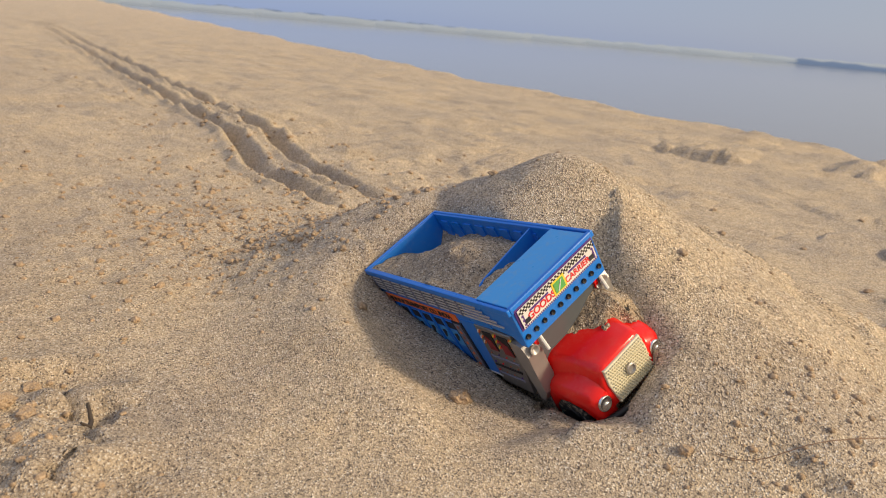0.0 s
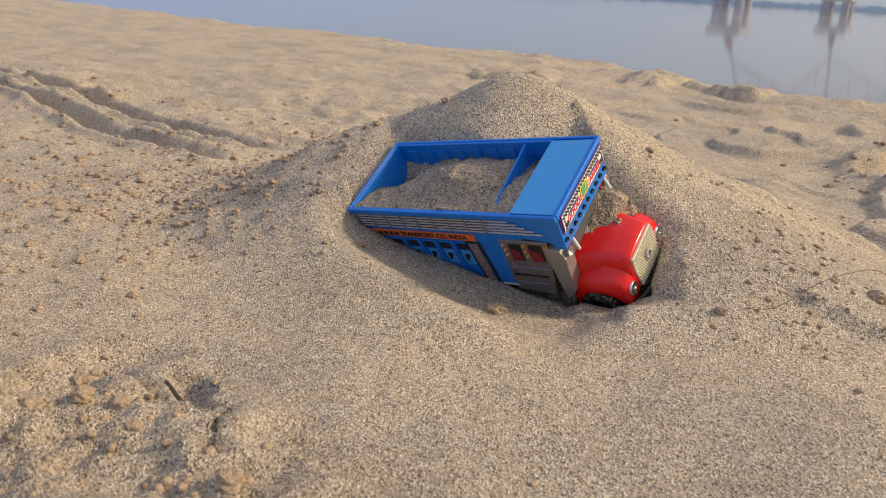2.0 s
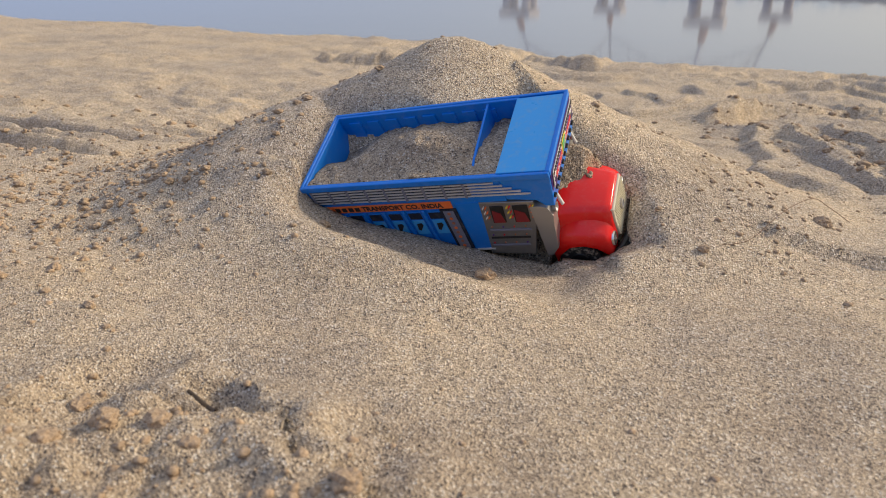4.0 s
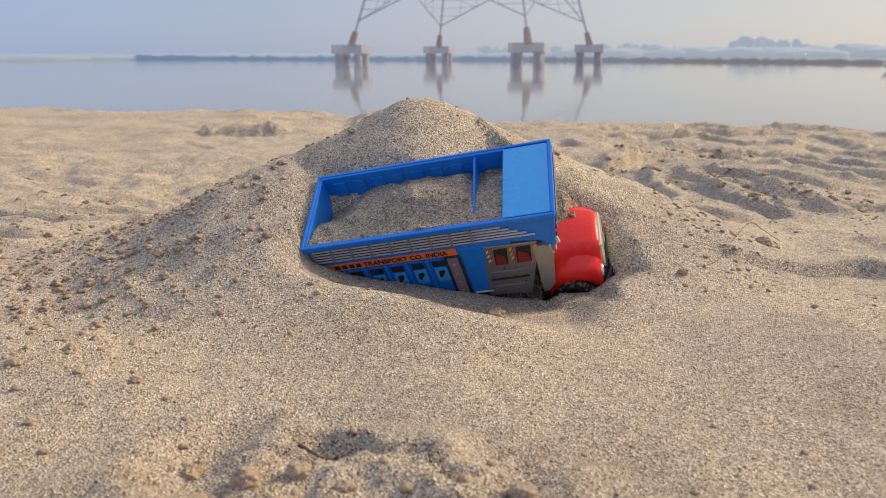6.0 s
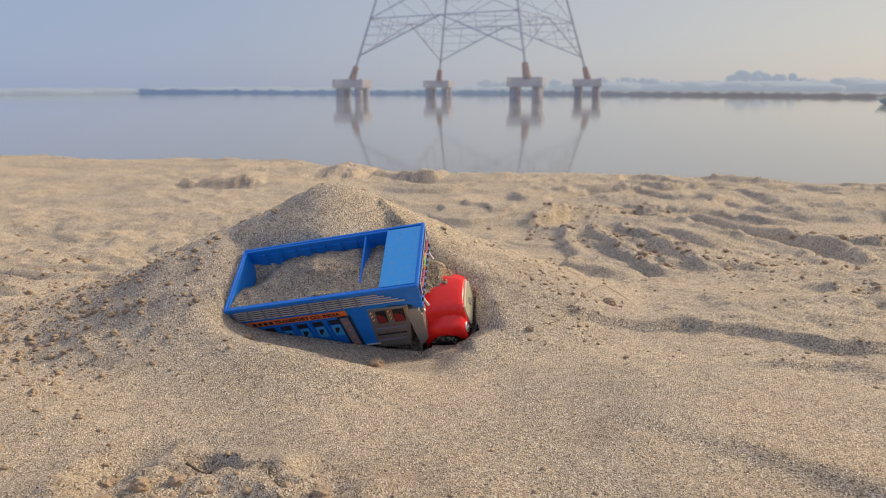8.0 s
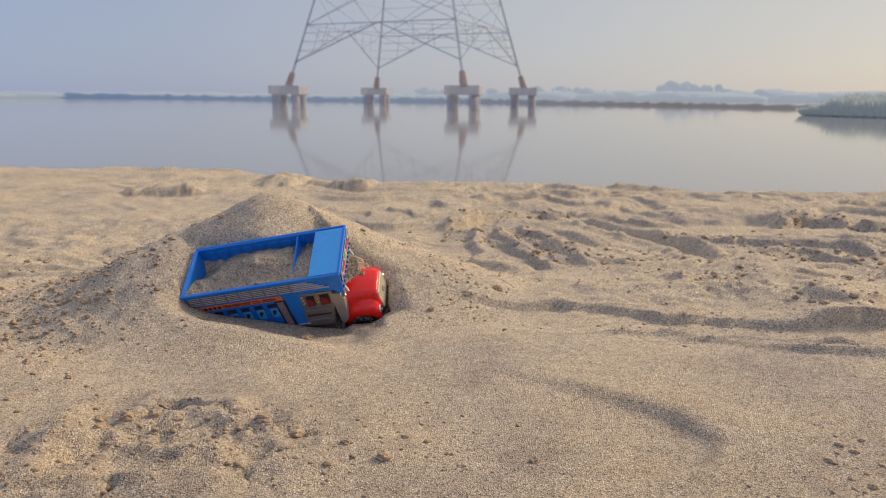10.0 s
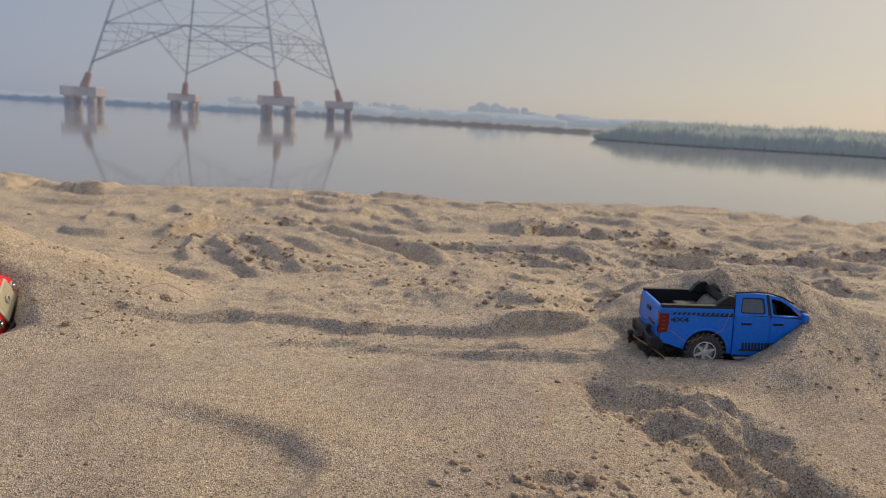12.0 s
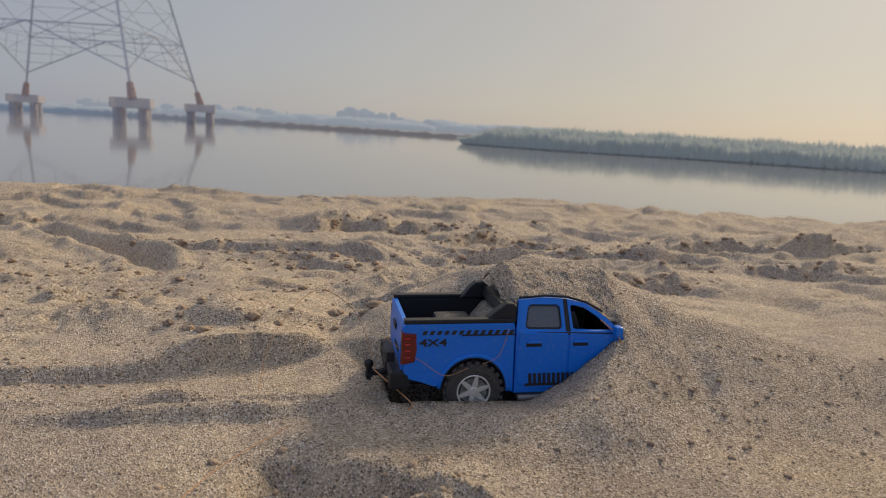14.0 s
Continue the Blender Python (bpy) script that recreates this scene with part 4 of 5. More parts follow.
    for k in range(10):
        part("visor_hole", turned([(-0.0004, 0.0), (0.0003, 0.0010), (0.0001, 0.0011), (-0.0006, 0.0011)], (L - 0.0012, 0.0025 + 0.00465 * k, -0.0152), "X", sides=12), DARK, t)
    # red bonnet, wings, grille
    cy = W / 2

    def ring(x, hw, top, low, wide):
        pts = [(-wide, low), (-wide, top - 0.012), (-hw - 0.0015, top - 0.0070), (-hw, top - 0.0022), (-hw + 0.0025, top - 0.0003), (0, top)]
        pts = pts + [(-a, b) for a, b in pts[-2::-1]]
        return [(x, cy + a, b) for a, b in pts]
    bonnet = part("bonnet", loft([ring(0.1035, 0.0170, -0.0300, -0.055, 0.0195), ring(0.1090, 0.0155, -0.0312, -0.055, 0.0180), ring(0.1180, 0.0136, -0.0330, -0.055, 0.0160), ring(0.1260, 0.0124, -0.0346, -0.055, 0.0145), ring(0.1292, 0.0114, -0.0358, -0.054, 0.0130)]), RED, t, "glossy red bonnet", smooth=True)
    bonnet.modifiers.new("bevel", "BEVEL").width = 0.0007
    for s in (-1, 1):
        rings = []
        for x, zt, yo, zb in ((0.1030, -0.0440, 0.0215, -0.060), (0.1060, -0.0415, 0.0222, -0.053), (0.1110, -0.0398, 0.0224, -0.048), (0.1170, -0.0402, 0.0222, -0.0475), (0.1225, -0.0415, 0.0216, -0.050), (0.1268, -0.0435, 0.0205, -0.056), (0.1288, -0.0465, 0.0190, -0.058)):
            rings.append([(x, cy + s * a, b) for a, b in ((0.0115, zb), (0.0115, zt + 0.0035), (yo - 0.0055, zt + 0.0012), (yo - 0.0016, zt), (yo, zt - 0.0026), (yo + 0.0002, zb))])
        wing = part("front_wing", loft(rings), RED, bonnet, smooth=True)
        wing.modifiers.new("bevel", "BEVEL").width = 0.0008
        part("headlamp", turned([(0.1262, 0.0), (0.1278, 0.0032), (0.1294, 0.0032), (0.1296, 0.0026), (0.1290, 0.0022), (0.1300, 0.0)], (0, cy + s * 0.0158, -0.0492), "X", sides=18), CHROME, bonnet, "round silver headlamp", smooth=True)
        wheel = part("wheel", turned([(-0.0040, 0.0), (-0.0040, 0.0070), (-0.0034, 0.0088), (0.0034, 0.0088), (0.0040, 0.0070), (0.0040, 0.0)], (0.1140, cy + s * 0.0180, -0.0560), "Y"), RUBBER, t, "black plastic wheel")
        part("hub", turned([(s * 0.0038, 0.0045), (s * 0.0044, 0.0040), (s * 0.0046, 0.0)], (0.1140, cy + s * 0.0180, -0.0560), "Y", sides=16), DARK, wheel)
    grille = part("grille", prism([(cy - 0.0098, -0.0540), (cy + 0.0098, -0.0540), (cy + 0.0112, -0.0440), (cy + 0.0106, -0.0374), (cy - 0.0106, -0.0374), (cy - 0.0112, -0.0440)], 0, 0.1280, 0.1302, 0.0005), CREAM, t, "cream studded grille")
    stud = bmesh.new()
    for r in range(13):
        for k in range(17):
            y, z = cy - 0.0098 + 0.00122 * k + 0.0006 * (r % 2), -0.0384 - 0.00122 * r
            turned([(0.1301, 0.00048), (0.1308, 0.0003), (0.1308, 0.0)], (0, y, z), "X", stud, 5)
    tagged(part("stud", stud, CREAM, grille), kind="stuff")
    part("badge", turned([(0.1304, 0.0024), (0.1315, 0.0024), (0.1317, 0.0018), (0.1310, 0.0014), (0.1310, 0.0)], (0, cy, -0.0450), "X", sides=18), SILVER, grille, "round silver badge")
    rim_pts = [(0.1250 + 0.0085 * math.cos(a), cy + 0.0215 * math.sin(a), -0.0555) for a in np.linspace(-1.15, 1.15, 17)]
    part("bumper", tube(rim_pts, 0.0014, sides=8), DARK, t, "curved black bumper", smooth=True)
    rim_pts = [(0.1254 + 0.0090 * math.cos(a), cy + 0.0225 * math.sin(a), -0.0578) for a in np.linspace(-1.15, 1.15, 17)]
    part("bumper_pad", tube(rim_pts, 0.0015, sides=8), DARK, t, smooth=True)


toy_lorry()


def load_of_sand():
    """Sand lying in the lorry's bed: a tilted heap in the load body's own axes."""
    n, m = 120, 60
    u, v = np.meshgrid(np.linspace(0.0018, 0.0911, n), np.linspace(0.0018, 0.0452, m))
    z = -0.0014 - 0.20 * v - 0.009 * step(0.026, 0.004, u) * step(0.016, 0.036, v) + 0.0074 * np.exp(-((u - 0.050) / 0.022) ** 2 - ((v - 0.026) / 0.014) ** 2)
    z = z + 0.0007 * fbm(u, v, 0.008, 4, 201, 0.6) + 0.0018 * np.clip(fbm(u, v, 0.010, 3, 205), 0, None) - 0.0012 * step(0.0720, 0.0765, u) * step(0.0830, 0.0790, u)
    V = [(float(a), float(b), float(c)) for a, b, c in zip(u.ravel(), v.ravel(), z.ravel())]
    F = [(i * n + j, i * n + j + 1, (i + 1) * n + j + 1, (i + 1) * n + j) for i in range(m - 1) for j in range(n - 1)]
    base = len(V)
    edge = [j for j in range(n)] + [(i + 1) * n - 1 for i in range(1, m)] + [(m - 1) * n + j for j in range(n - 2, -1, -1)] + [i * n for i in range(m - 2, 0, -1)]
    V += [(V[i][0], V[i][1], -0.0398) for i in edge]
    F += [(edge[k], base + k, base + (k + 1) % len(edge), edge[(k + 1) % len(edge)]) for k in range(len(edge))]
    F.append(tuple(base + k for k in range(len(edge))))
    me = bpy.data.meshes.new("sand_load")
    me.from_pydata(V, [], F)
    for p in me.polygons:
        p.use_smooth = len(p.vertices) == 4
    me.materials.append(SAND)
    ob = new("sand_load", me)
    ob.matrix_world = TRUCK
    tagged(ob, "heap of coarse sand filling the lorry's load body", "sand")


load_of_sand()


def drift(name, m, us, vs, height, floor, label, scale=1.0):
    """Sand lying on a toy: a skin over a grid in the toy's own axes, closed below."""
    n, k = len(us), len(vs)
    u, v = np.meshgrid(us, vs)
    z = height(u, v)
    V = [(float(a), float(b), float(c)) for a, b, c in zip(u.ravel(), v.ravel(), z.ravel())]
    F = [(i * n + j, i * n + j + 1, (i + 1) * n + j + 1, (i + 1) * n + j) for i in range(k - 1) for j in range(n - 1)]
    edge = [j for j in range(n)] + [(i + 1) * n - 1 for i in range(1, k)] + [(k - 1) * n + j for j in range(n - 2, -1, -1)] + [i * n for i in range(k - 2, 0, -1)]
    base = len(V)
    V += [(V[i][0], V[i][1], V[i][2] - floor) for i in edge]
    F += [(edge[j], base + j, base + (j + 1) % len(edge), edge[(j + 1) % len(edge)]) for j in range(len(edge))]
    V = [tuple(scale * c for c in p) for p in V]
    me = bpy.data.meshes.new(name)
    me.from_pydata(V, [], F)
    for p in me.polygons:
        p.use_smooth = True
    me.materials.append(SAND)
    ob = new(name, me)
    ob.matrix_world = m
    return tagged(ob, label, "sand")


drift("sand_drift", TRUCK, np.linspace(0.1035, 0.1215, 44), np.linspace(0.010, 0.050, 60),
      lambda u, v: -0.0318 + 0.36 * (v - 0.018) - 0.50 * (u - 0.108) - 0.012 * step(0.1150, 0.1215, u + 0.003 * fbm(u, v, 0.005, 4, 215, 0.65)) - 0.010 * step(0.016, 0.010, v) - 0.012 * step(0.040, 0.050, v)
      + 0.0008 * fbm(u, v, 0.006, 4, 211, 0.6), 0.010,
      "sand spilt over the lorry's red bonnet")


# ---------- the toy pickup, drawn at full size and scaled down ----------
def toy_pickup():
    PAINT = Mat("metallic_blue", (0.007, 0.170, 0.66), 0.40, 0.0)
    PAINT.b.inputs["Specular IOR Level"].default_value = 0.42
    vec = PAINT.coords()
    PAINT.base(PAINT.mix(PAINT.ramp(PAINT.noise(9, 5, 0.7, vec), [(0.52, (0, 0, 0)), (0.8, (0.16, 0.16, 0.16))]), (0.007, 0.170, 0.66), (0.45, 0.38, 0.30)))
    PAINT = PAINT.m
    ALLOY = Mat("alloy", (0.72, 0.68, 0.60), 0.35, 0.5).m
    LAMP = Mat("red_lamp", (0.15, 0.006, 0.008), 0.15).m
    t = thing("toy_pickup", PICKUP @ Matrix.Scale(PICK_SCALE, 4), "blue toy pickup with black bed, nose buried in a sand heap", "toy pickup")
    arch = [(0.53 * math.cos(a), -0.05 + 0.53 * math.sin(a)) for a in np.linspace(radians(-4), radians(176), 19)]
    for s in (-1, 1):
        y0, y1 = sorted((s * 0.78, s * 0.90))
        side = [(0.62, -0.12), (0.62, 0.92), (0.60, 0.985), (-1.02, 0.985), (-1.08, 0.94), (-1.10, 0.60), (-1.06, 0.18), (-0.98, 0.12), (-0.60, 0.05)] + arch[::-1]
        panel = part("bed_side", prism(side, 1, y0, y1, 0.035, segments=3), PAINT, t)
        part("arch_flare", tube([(x, s * 0.895, z) for x, z in arch], 0.035, sides=8), PAINT, panel, smooth=True)
        part("arch_lip", tube([(x * 0.95, s * 0.885, (z + 0.05) * 0.95 - 0.05) for x, z in arch], 0.030, sides=6), DARK, panel)
        part("arch_liner", prism([(x * 0.99, (z + 0.05) * 0.99 - 0.05) for x, z in arch], 1, min(s * 0.30, s * 0.76), max(s * 0.30, s * 0.76)), DARK, t)
        part("bed_rail", block((-1.06, min(s * 0.74, s * 0.90), 0.975), (0.62, max(s * 0.74, s * 0.90), 1.045), 0.02), DARK, t, "black bed rail cap")
        part("waist_stripe", block((-0.20, min(s * 0.90, s * 0.906), 0.790), (0.62, max(s * 0.90, s * 0.906), 0.812)), DARK, panel)
        for k in range(13):
            x = -0.80 + 0.11 * k
            part("stripe_dash", prism([(x, 0.815), (x + 0.06, 0.815), (x + 0.09, 0.875), (x + 0.03, 0.875)], 1, min(s * 0.90, s * 0.906), max(s * 0.90, s * 0.906)), BLACK_PRINT, panel)
        lamp = part("tail_lamp", prism([(-1.105, 0.36), (-0.90, 0.40), (-0.875, 0.60), (-0.88, 0.84), (-1.10, 0.86)], 1, min(s * 0.74, s * 0.915), max(s * 0.74, s * 0.915), 0.025), LAMP, t, "dark red tail lamp")
        for z in (0.47, 0.57, 0.67, 0.76):
            part("lamp_segment", block((-1.05, min(s * 0.91, s * 0.918), z), (-0.97, max(s * 0.91, s * 0.918), z + 0.014)), RED_PRINT, lamp)
    lettering("decal", "4X4", 0.17, Matrix.Translation((-0.63, -0.906, 0.69)) @ ON_SIDE @ Matrix.Diagonal((1.45, 0.9, 1, 1)), BLACK_PRINT, t, "black four by four decal")
    # tailgate, bumper, hitch
    gate = part("tailgate", prism([(-1.10, 0.22), (-1.02, 0.22), (-1.00, 0.985), (-1.06, 0.985), (-1.09, 0.92), (-1.11, 0.62)], 1, -0.80, 0.80, 0.02), PAINT, t)
    part("gate_handle", block((-1.125, -0.16, 0.70), (-1.10, 0.16, 0.80), 0.01), DARK, gate)
    for k in range(4):
        part("gate_mark", block((-1.122, -0.55 + 0.13 * k, 0.46), (-1.10, -0.47 + 0.13 * k, 0.53)), BLACK_PRINT, gate)
    bump = part("rear_bumper", prism([(-1.24, 0.02), (-0.98, 0.00), (-0.98, 0.22), (-1.06, 0.26), (-1.24, 0.24), (-1.27, 0.16)], 1, -0.88, 0.88, 0.03), GREY_BLUE, t, "dark rear bumper")
    for s in (-1, 1):
        part("bumper_end", block((-1.27, min(s * 0.62, s * 0.90), -0.02), (-0.96, max(s * 0.62, s * 0.90), 0.25), 0.04), DARK, bump)
    part("number_panel", block((-1.285, -0.26, 0.05), (-1.262, 0.26, 0.20), 0.005), DARK, bump)
    part("step_light", block((-1.285, -0.52, 0.28), (-1.16, -0.36, 0.44), 0.01), DARK, bump)
    hitch = part("tow_hitch", tube([(-1.05, 0, -0.02), (-1.42, 0, -0.05), (-1.50, 0, -0.03)], 0.055, sides=8), DARK, t, "black tow hitch")
    part("tow_ball", turned([(-0.14, 0.04), (-0.02, 0.045), (0.06, 0.05), (0.10, 0.075), (0.16, 0.07), (0.20, 0.0)], (-1.52, 0, -0.02), "Z", sides=14), DARK, hitch, smooth=True)
    part("tow_pin", block((-1.58, -0.10, -0.10), (-1.46, 0.10, -0.05), 0.02), DARK, hitch)
    # the black load bed
    bed = part("bed_liner", block((-1.02, -0.78, 0.44), (0.62, 0.78, 0.50)), DARK, t, "black plastic load bed")
    part("liner_wall", block((-1.00, 0.72, 0.50), (0.60, 0.78, 0.98)), DARK, bed)
    part("liner_wall", block((-1.00, -0.78, 0.50), (0.60, -0.72, 0.98)), DARK, bed)
    part("liner_wall", block((0.54, -0.72, 0.50), (0.62, 0.72, 1.00)), DARK, bed)
    for k in range(9):
        part("liner_ridge", block((-0.95, -0.66 + 0.16 * k, 0.50), (0.50, -0.60 + 0.16 * k, 0.525)), DARK, bed)
    part("tool_box", block((-0.46, -0.34, 0.525), (0.10, 0.34, 0.86), 0.05), plastic("grey_box", (0.022, 0.022, 0.025), 0.6, 0.35, 8), t, "dusty dark grey box in the bed")
    # sports bar behind the cab
    bar = part("sports_bar", prism([(0.14, 1.00), (0.63, 1.00), (0.65, 1.22), (0.60, 1.265), (0.50, 1.27), (0.40, 1.20)], 1, -0.86, -0.66, 0.04, segments=3), DARK, t, "black sports bar")
    part("bar_leg", prism([(0.06, 1.00), (0.60, 1.00), (0.54, 1.20), (0.44, 1.285), (0.32, 1.27), (0.24, 1.20)], 1, 0.64, 0.84, 0.04, segments=3), DARK, bar)
    part("bar_hoop", prism([(0.42, 1.06), (0.58, 1.06), (0.60, 1.19), (0.46, 1.21)], 1, -0.70, 0.66, 0.03), DARK, bar)
    # cab: lower body, doors, pillars, roof
    for s in (-1, 1):
        y0, y1 = sorted((s * 0.70, s * 0.885))
        low = part("cab_side", prism([(0.64, -0.14), (2.36, -0.14), (2.36, 0.72), (2.20, 0.79), (0.64, 0.86)], 1, y0, y1, 0.03), PAINT, t)
        for name, shape in (("rear_door", [(0.68, 0.02), (0.86, -0.06), (1.44, -0.06), (1.46, 0.80), (0.70, 0.83), (0.66, 0.40)]), ("front_door", [(1.48, -0.06), (2.30, -0.06), (2.36, 0.10), (2.36, 0.72), (2.20, 0.77), (1.49, 0.80)])):
            d = part(name, prism(shape, 1, min(s * 0.86, s * 0.902), max(s * 0.86, s * 0.902), 0.014), PAINT, t, "blue door")
            hx = 0.92 if name == "rear_door" else 1.66
            part("door_handle", block((hx - 0.11, min(s * 0.90, s * 0.935), 0.655), (hx + 0.11, max(s * 0.90, s * 0.935), 0.695), 0.012), PAINT, d)
            part("handle_cup", block((hx - 0.12, min(s * 0.895, s * 0.904), 0.60), (hx + 0.12, max(s * 0.895, s * 0.904), 0.655)), DARK, d)
        for k in range(11):
            x = 0.86 + 0.075 * k
            part("sill_bar", prism([(x, 0.02), (x + 0.050, 0.02), (x + 0.040, 0.18), (x - 0.010, 0.18)], 1, min(s * 0.900, s * 0.908), max(s * 0.900, s * 0.908)), BLACK_PRINT, t)
        part("sill_line", block((0.80, min(s * 0.900, s * 0.907), -0.02), (2.0, max(s * 0.900, s * 0.907), 0.02)), BLACK_PRINT, t)
        part("side_step", block((0.70, min(s * 0.70, s * 0.92), -0.24), (2.55, max(s * 0.70, s * 0.92), -0.17), 0.02), SILVER, t, "grey side step")

        def lean(p, out=0.0):
            """From the side view to the leaning side of the cab."""
            x, z = p
            return (x, s * (0.885 - 0.47 * max(0, z - 0.80) + out), z)

        def bent(shape, out0, out1, bev=0.0):
            return loft([[lean(p, out0) for p in shape], [lean(p, out1) for p in shape]])
        def frame_round(outer, inner, out0, out1):
            """A flat frame between two convex outlines, with thickness, on the leaning side."""
            cx, cz = sum(p[0] for p in inner) / len(inner), sum(p[1] for p in inner) / len(inner)
            turns = sorted({round(math.atan2(p[1] - cz, p[0] - cx), 4) for p in outer + inner})

            def hit(poly, a):
                best = 0
                for (xa, za), (xb, zb) in zip(poly, poly[1:] + poly[:1]):
                    ex, ez, dx, dz = xb - xa, zb - za, math.cos(a), math.sin(a)
                    det = dx * ez - dz * ex
                    if abs(det) < 1e-9:
                        continue
                    k = ((xa - cx) * ez - (za - cz) * ex) / det
                    m = ((xa - cx) * dz - (za - cz) * dx) / det
                    if k > 0 and -1e-4 <= m <= 1.0001:
                        best = max(best, k)
                return (cx + best * math.cos(a), cz + best * math.sin(a))
            big, small = [hit(outer, a) for a in turns], [hit(inner, a) for a in turns]
            mid = [(p[0] + (q[0] - p[0]) * 0.85, p[1] + (q[1] - p[1]) * 0.85) for p, q in zip(big, small)]
            rings = [[lean(p, out0) for p in big], [lean(p, out1) for p in big], [lean(p, out1) for p in mid], [lean(p, out1 - 0.018) for p in small], [lean(p, out0) for p in small], [lean(p, out0) for p in big]]
            return loft(rings, cap=False)

        def rounded(poly, r):
            out = []
            for p, q, w in zip(poly[-1:] + poly[:-1], poly, poly[1:] + poly[:1]):
                a, b = Vector(p) - Vector(q), Vector(w) - Vector(q)
                a, b = Vector(q) + a.normalized() * r, Vector(q) + b.normalized() * r
                for k in range(5):
                    f = k / 4
                    c = (1 - f) ** 2 * a + 2 * f * (1 - f) * Vector(q) + f * f * b
                    out.append((c.x, c.y))
            return out
        rear_glass = rounded([(0.79, 0.865), (1.37, 0.850), (1.36, 1.195), (0.87, 1.205)], 0.07)
        front_glass = rounded([(1.55, 0.845), (2.17, 0.815), (1.96, 1.01), (1.74, 1.155), (1.53, 1.195)], 0.05)
        part("rear_window_frame", frame_round([(0.64, 0.80), (1.425, 0.80), (1.415, 1.275), (0.72, 1.270)], rear_glass, -0.07, 0.002), PAINT, t, smooth=False)
        part("front_window_frame", frame_round([(1.505, 0.80), (2.34, 0.78), (2.08, 1.02), (1.80, 1.205), (1.485, 1.275)], front_glass, -0.07, 0.002), PAINT, t, smooth=False)
        part("door_pillar", bent([(1.425, 0.80), (1.505, 0.80), (1.485, 1.272), (1.415, 1.272)], -0.08, -0.006), DARK, t)
        part("window_sill", bent([(0.70, 0.795), (2.34, 0.747), (2.34, 0.787), (0.70, 0.838)], -0.06, 0.010), DARK, t, "black waist strip")
        part("window_seal", frame_round(rounded([(0.785, 0.86), (1.375, 0.845), (1.365, 1.20), (0.865, 1.21)], 0.07), rounded([(0.815, 0.885), (1.35, 0.872), (1.34, 1.178), (0.885, 1.185)], 0.06), -0.05, -0.014), DARK, t)
        part("window_pane", bent([(0.80, 0.87), (1.37, 0.855), (1.36, 1.195), (0.88, 1.20)], -0.045, -0.035), GLASS, t, "dusty rear side window")
        part("roof_rail", tube([lean((0.74, 1.295), -0.045), lean((1.15, 1.322), -0.045), lean((1.50, 1.300), -0.045), lean((1.80, 1.225), -0.035), lean((2.05, 1.09), -0.03)], 0.020, sides=6), DARK, t)
    roof_rings = []
    for x, zt, hw in ((0.71, 1.200, 0.630), (0.74, 1.245, 0.650), (0.84, 1.280, 0.655), (1.10, 1.302, 0.655), (1.40, 1.292, 0.652), (1.62, 1.252, 0.650), (1.80, 1.190, 0.645)):
        roof_rings.append([(x, hw * math.copysign(abs(math.sin(a)) ** 0.55, math.sin(a)), zt - 0.06 + 0.075 * max(0, math.cos(a)) ** 0.6) for a in np.linspace(-math.pi / 2, math.pi / 2, 15)])
    part("roof", loft(roof_rings), PAINT, t, "blue roof", smooth=True)
    part("rear_screen", prism([(0.60, 0.84), (0.64, 0.84), (0.70, 1.25), (0.66, 1.25)], 1, -0.66, 0.66), GLASS, t)
    part("windscreen", prism([(1.76, 1.19), (1.80, 1.20), (2.36, 0.86), (2.32, 0.84)], 1, -0.56, 0.56), GLASS, t)
    part("cabin_floor", block((0.66, -0.74, 0.10), (2.6, 0.74, 0.40)), DARK, t)
    for y in (-0.40, 0.40):
        for x in (0.86, 1.62):
            part("seat", prism([(x, 0.40), (x + 0.5, 0.40), (x + 0.5, 0.52), (x + 0.16, 0.55), (x + 0.02, 1.08), (x - 0.10, 1.08)], 1, y - 0.24, y + 0.24, 0.04), DARK, t)
    ringp = [(2.20 + 0.06 * math.sin(a), -0.38 + 0.17 * math.cos(a), 0.84 + 0.17 * math.sin(a)) for a in np.linspace(0, math.tau, 21)]
    part("steering_wheel", tube(ringp, 0.022, sides=6), DARK, t)
    part("dashboard", block((2.26, -0.72, 0.40), (2.60, 0.72, 0.76), 0.04), DARK, t)
    part("door_mirror", block((2.16, -1.06, 0.76), (2.28, -0.88, 0.92), 0.035), PAINT, t)
    part("front_end", prism([(2.60, -0.15), (3.40, -0.15), (3.42, 0.05), (3.30, 0.22), (2.62, 0.36)], 1, -0.60, 0.60, 0.06), PAINT, t)
    part("chassis", block((-0.95, -0.45, -0.12), (3.4, 0.45, 0.12), 0.03), DARK, t)

    # wheels
    def wheel(x, s):
        cy, cz, r = s * 0.80, -0.07, 0.435
        prof = [(-0.15, 0.25), (-0.155, 0.34), (-0.13, r - 0.015), (-0.05, r), (0.05, r), (0.13, r - 0.015), (0.155, 0.34), (0.15, 0.25)]
        bm = turned([(-0.12, 0.20)] + prof + [(0.12, 0.24)], (x, cy, cz), "Y", sides=40, cap=False)
        w = part("wheel", bm, RUBBER, t, "chunky black off-road wheel")
        for k in range(22):
            a = math.tau * k / 22
            for side in (-1, 1):
                b = block((-0.035, side * 0.08 - 0.075, r - 0.03), (0.035, side * 0.08 + 0.075, r + 0.028), 0.008, segments=1)
                bmesh.ops.transform(b, matrix=Matrix.Translation((x, cy, cz)) @ Matrix.Rotation(a + side * 0.07, 4, "Y") @ Matrix.Rotation(side * 0.35, 4, "Z"), verts=b.verts)
                part("tread_lug", b, RUBBER, w)
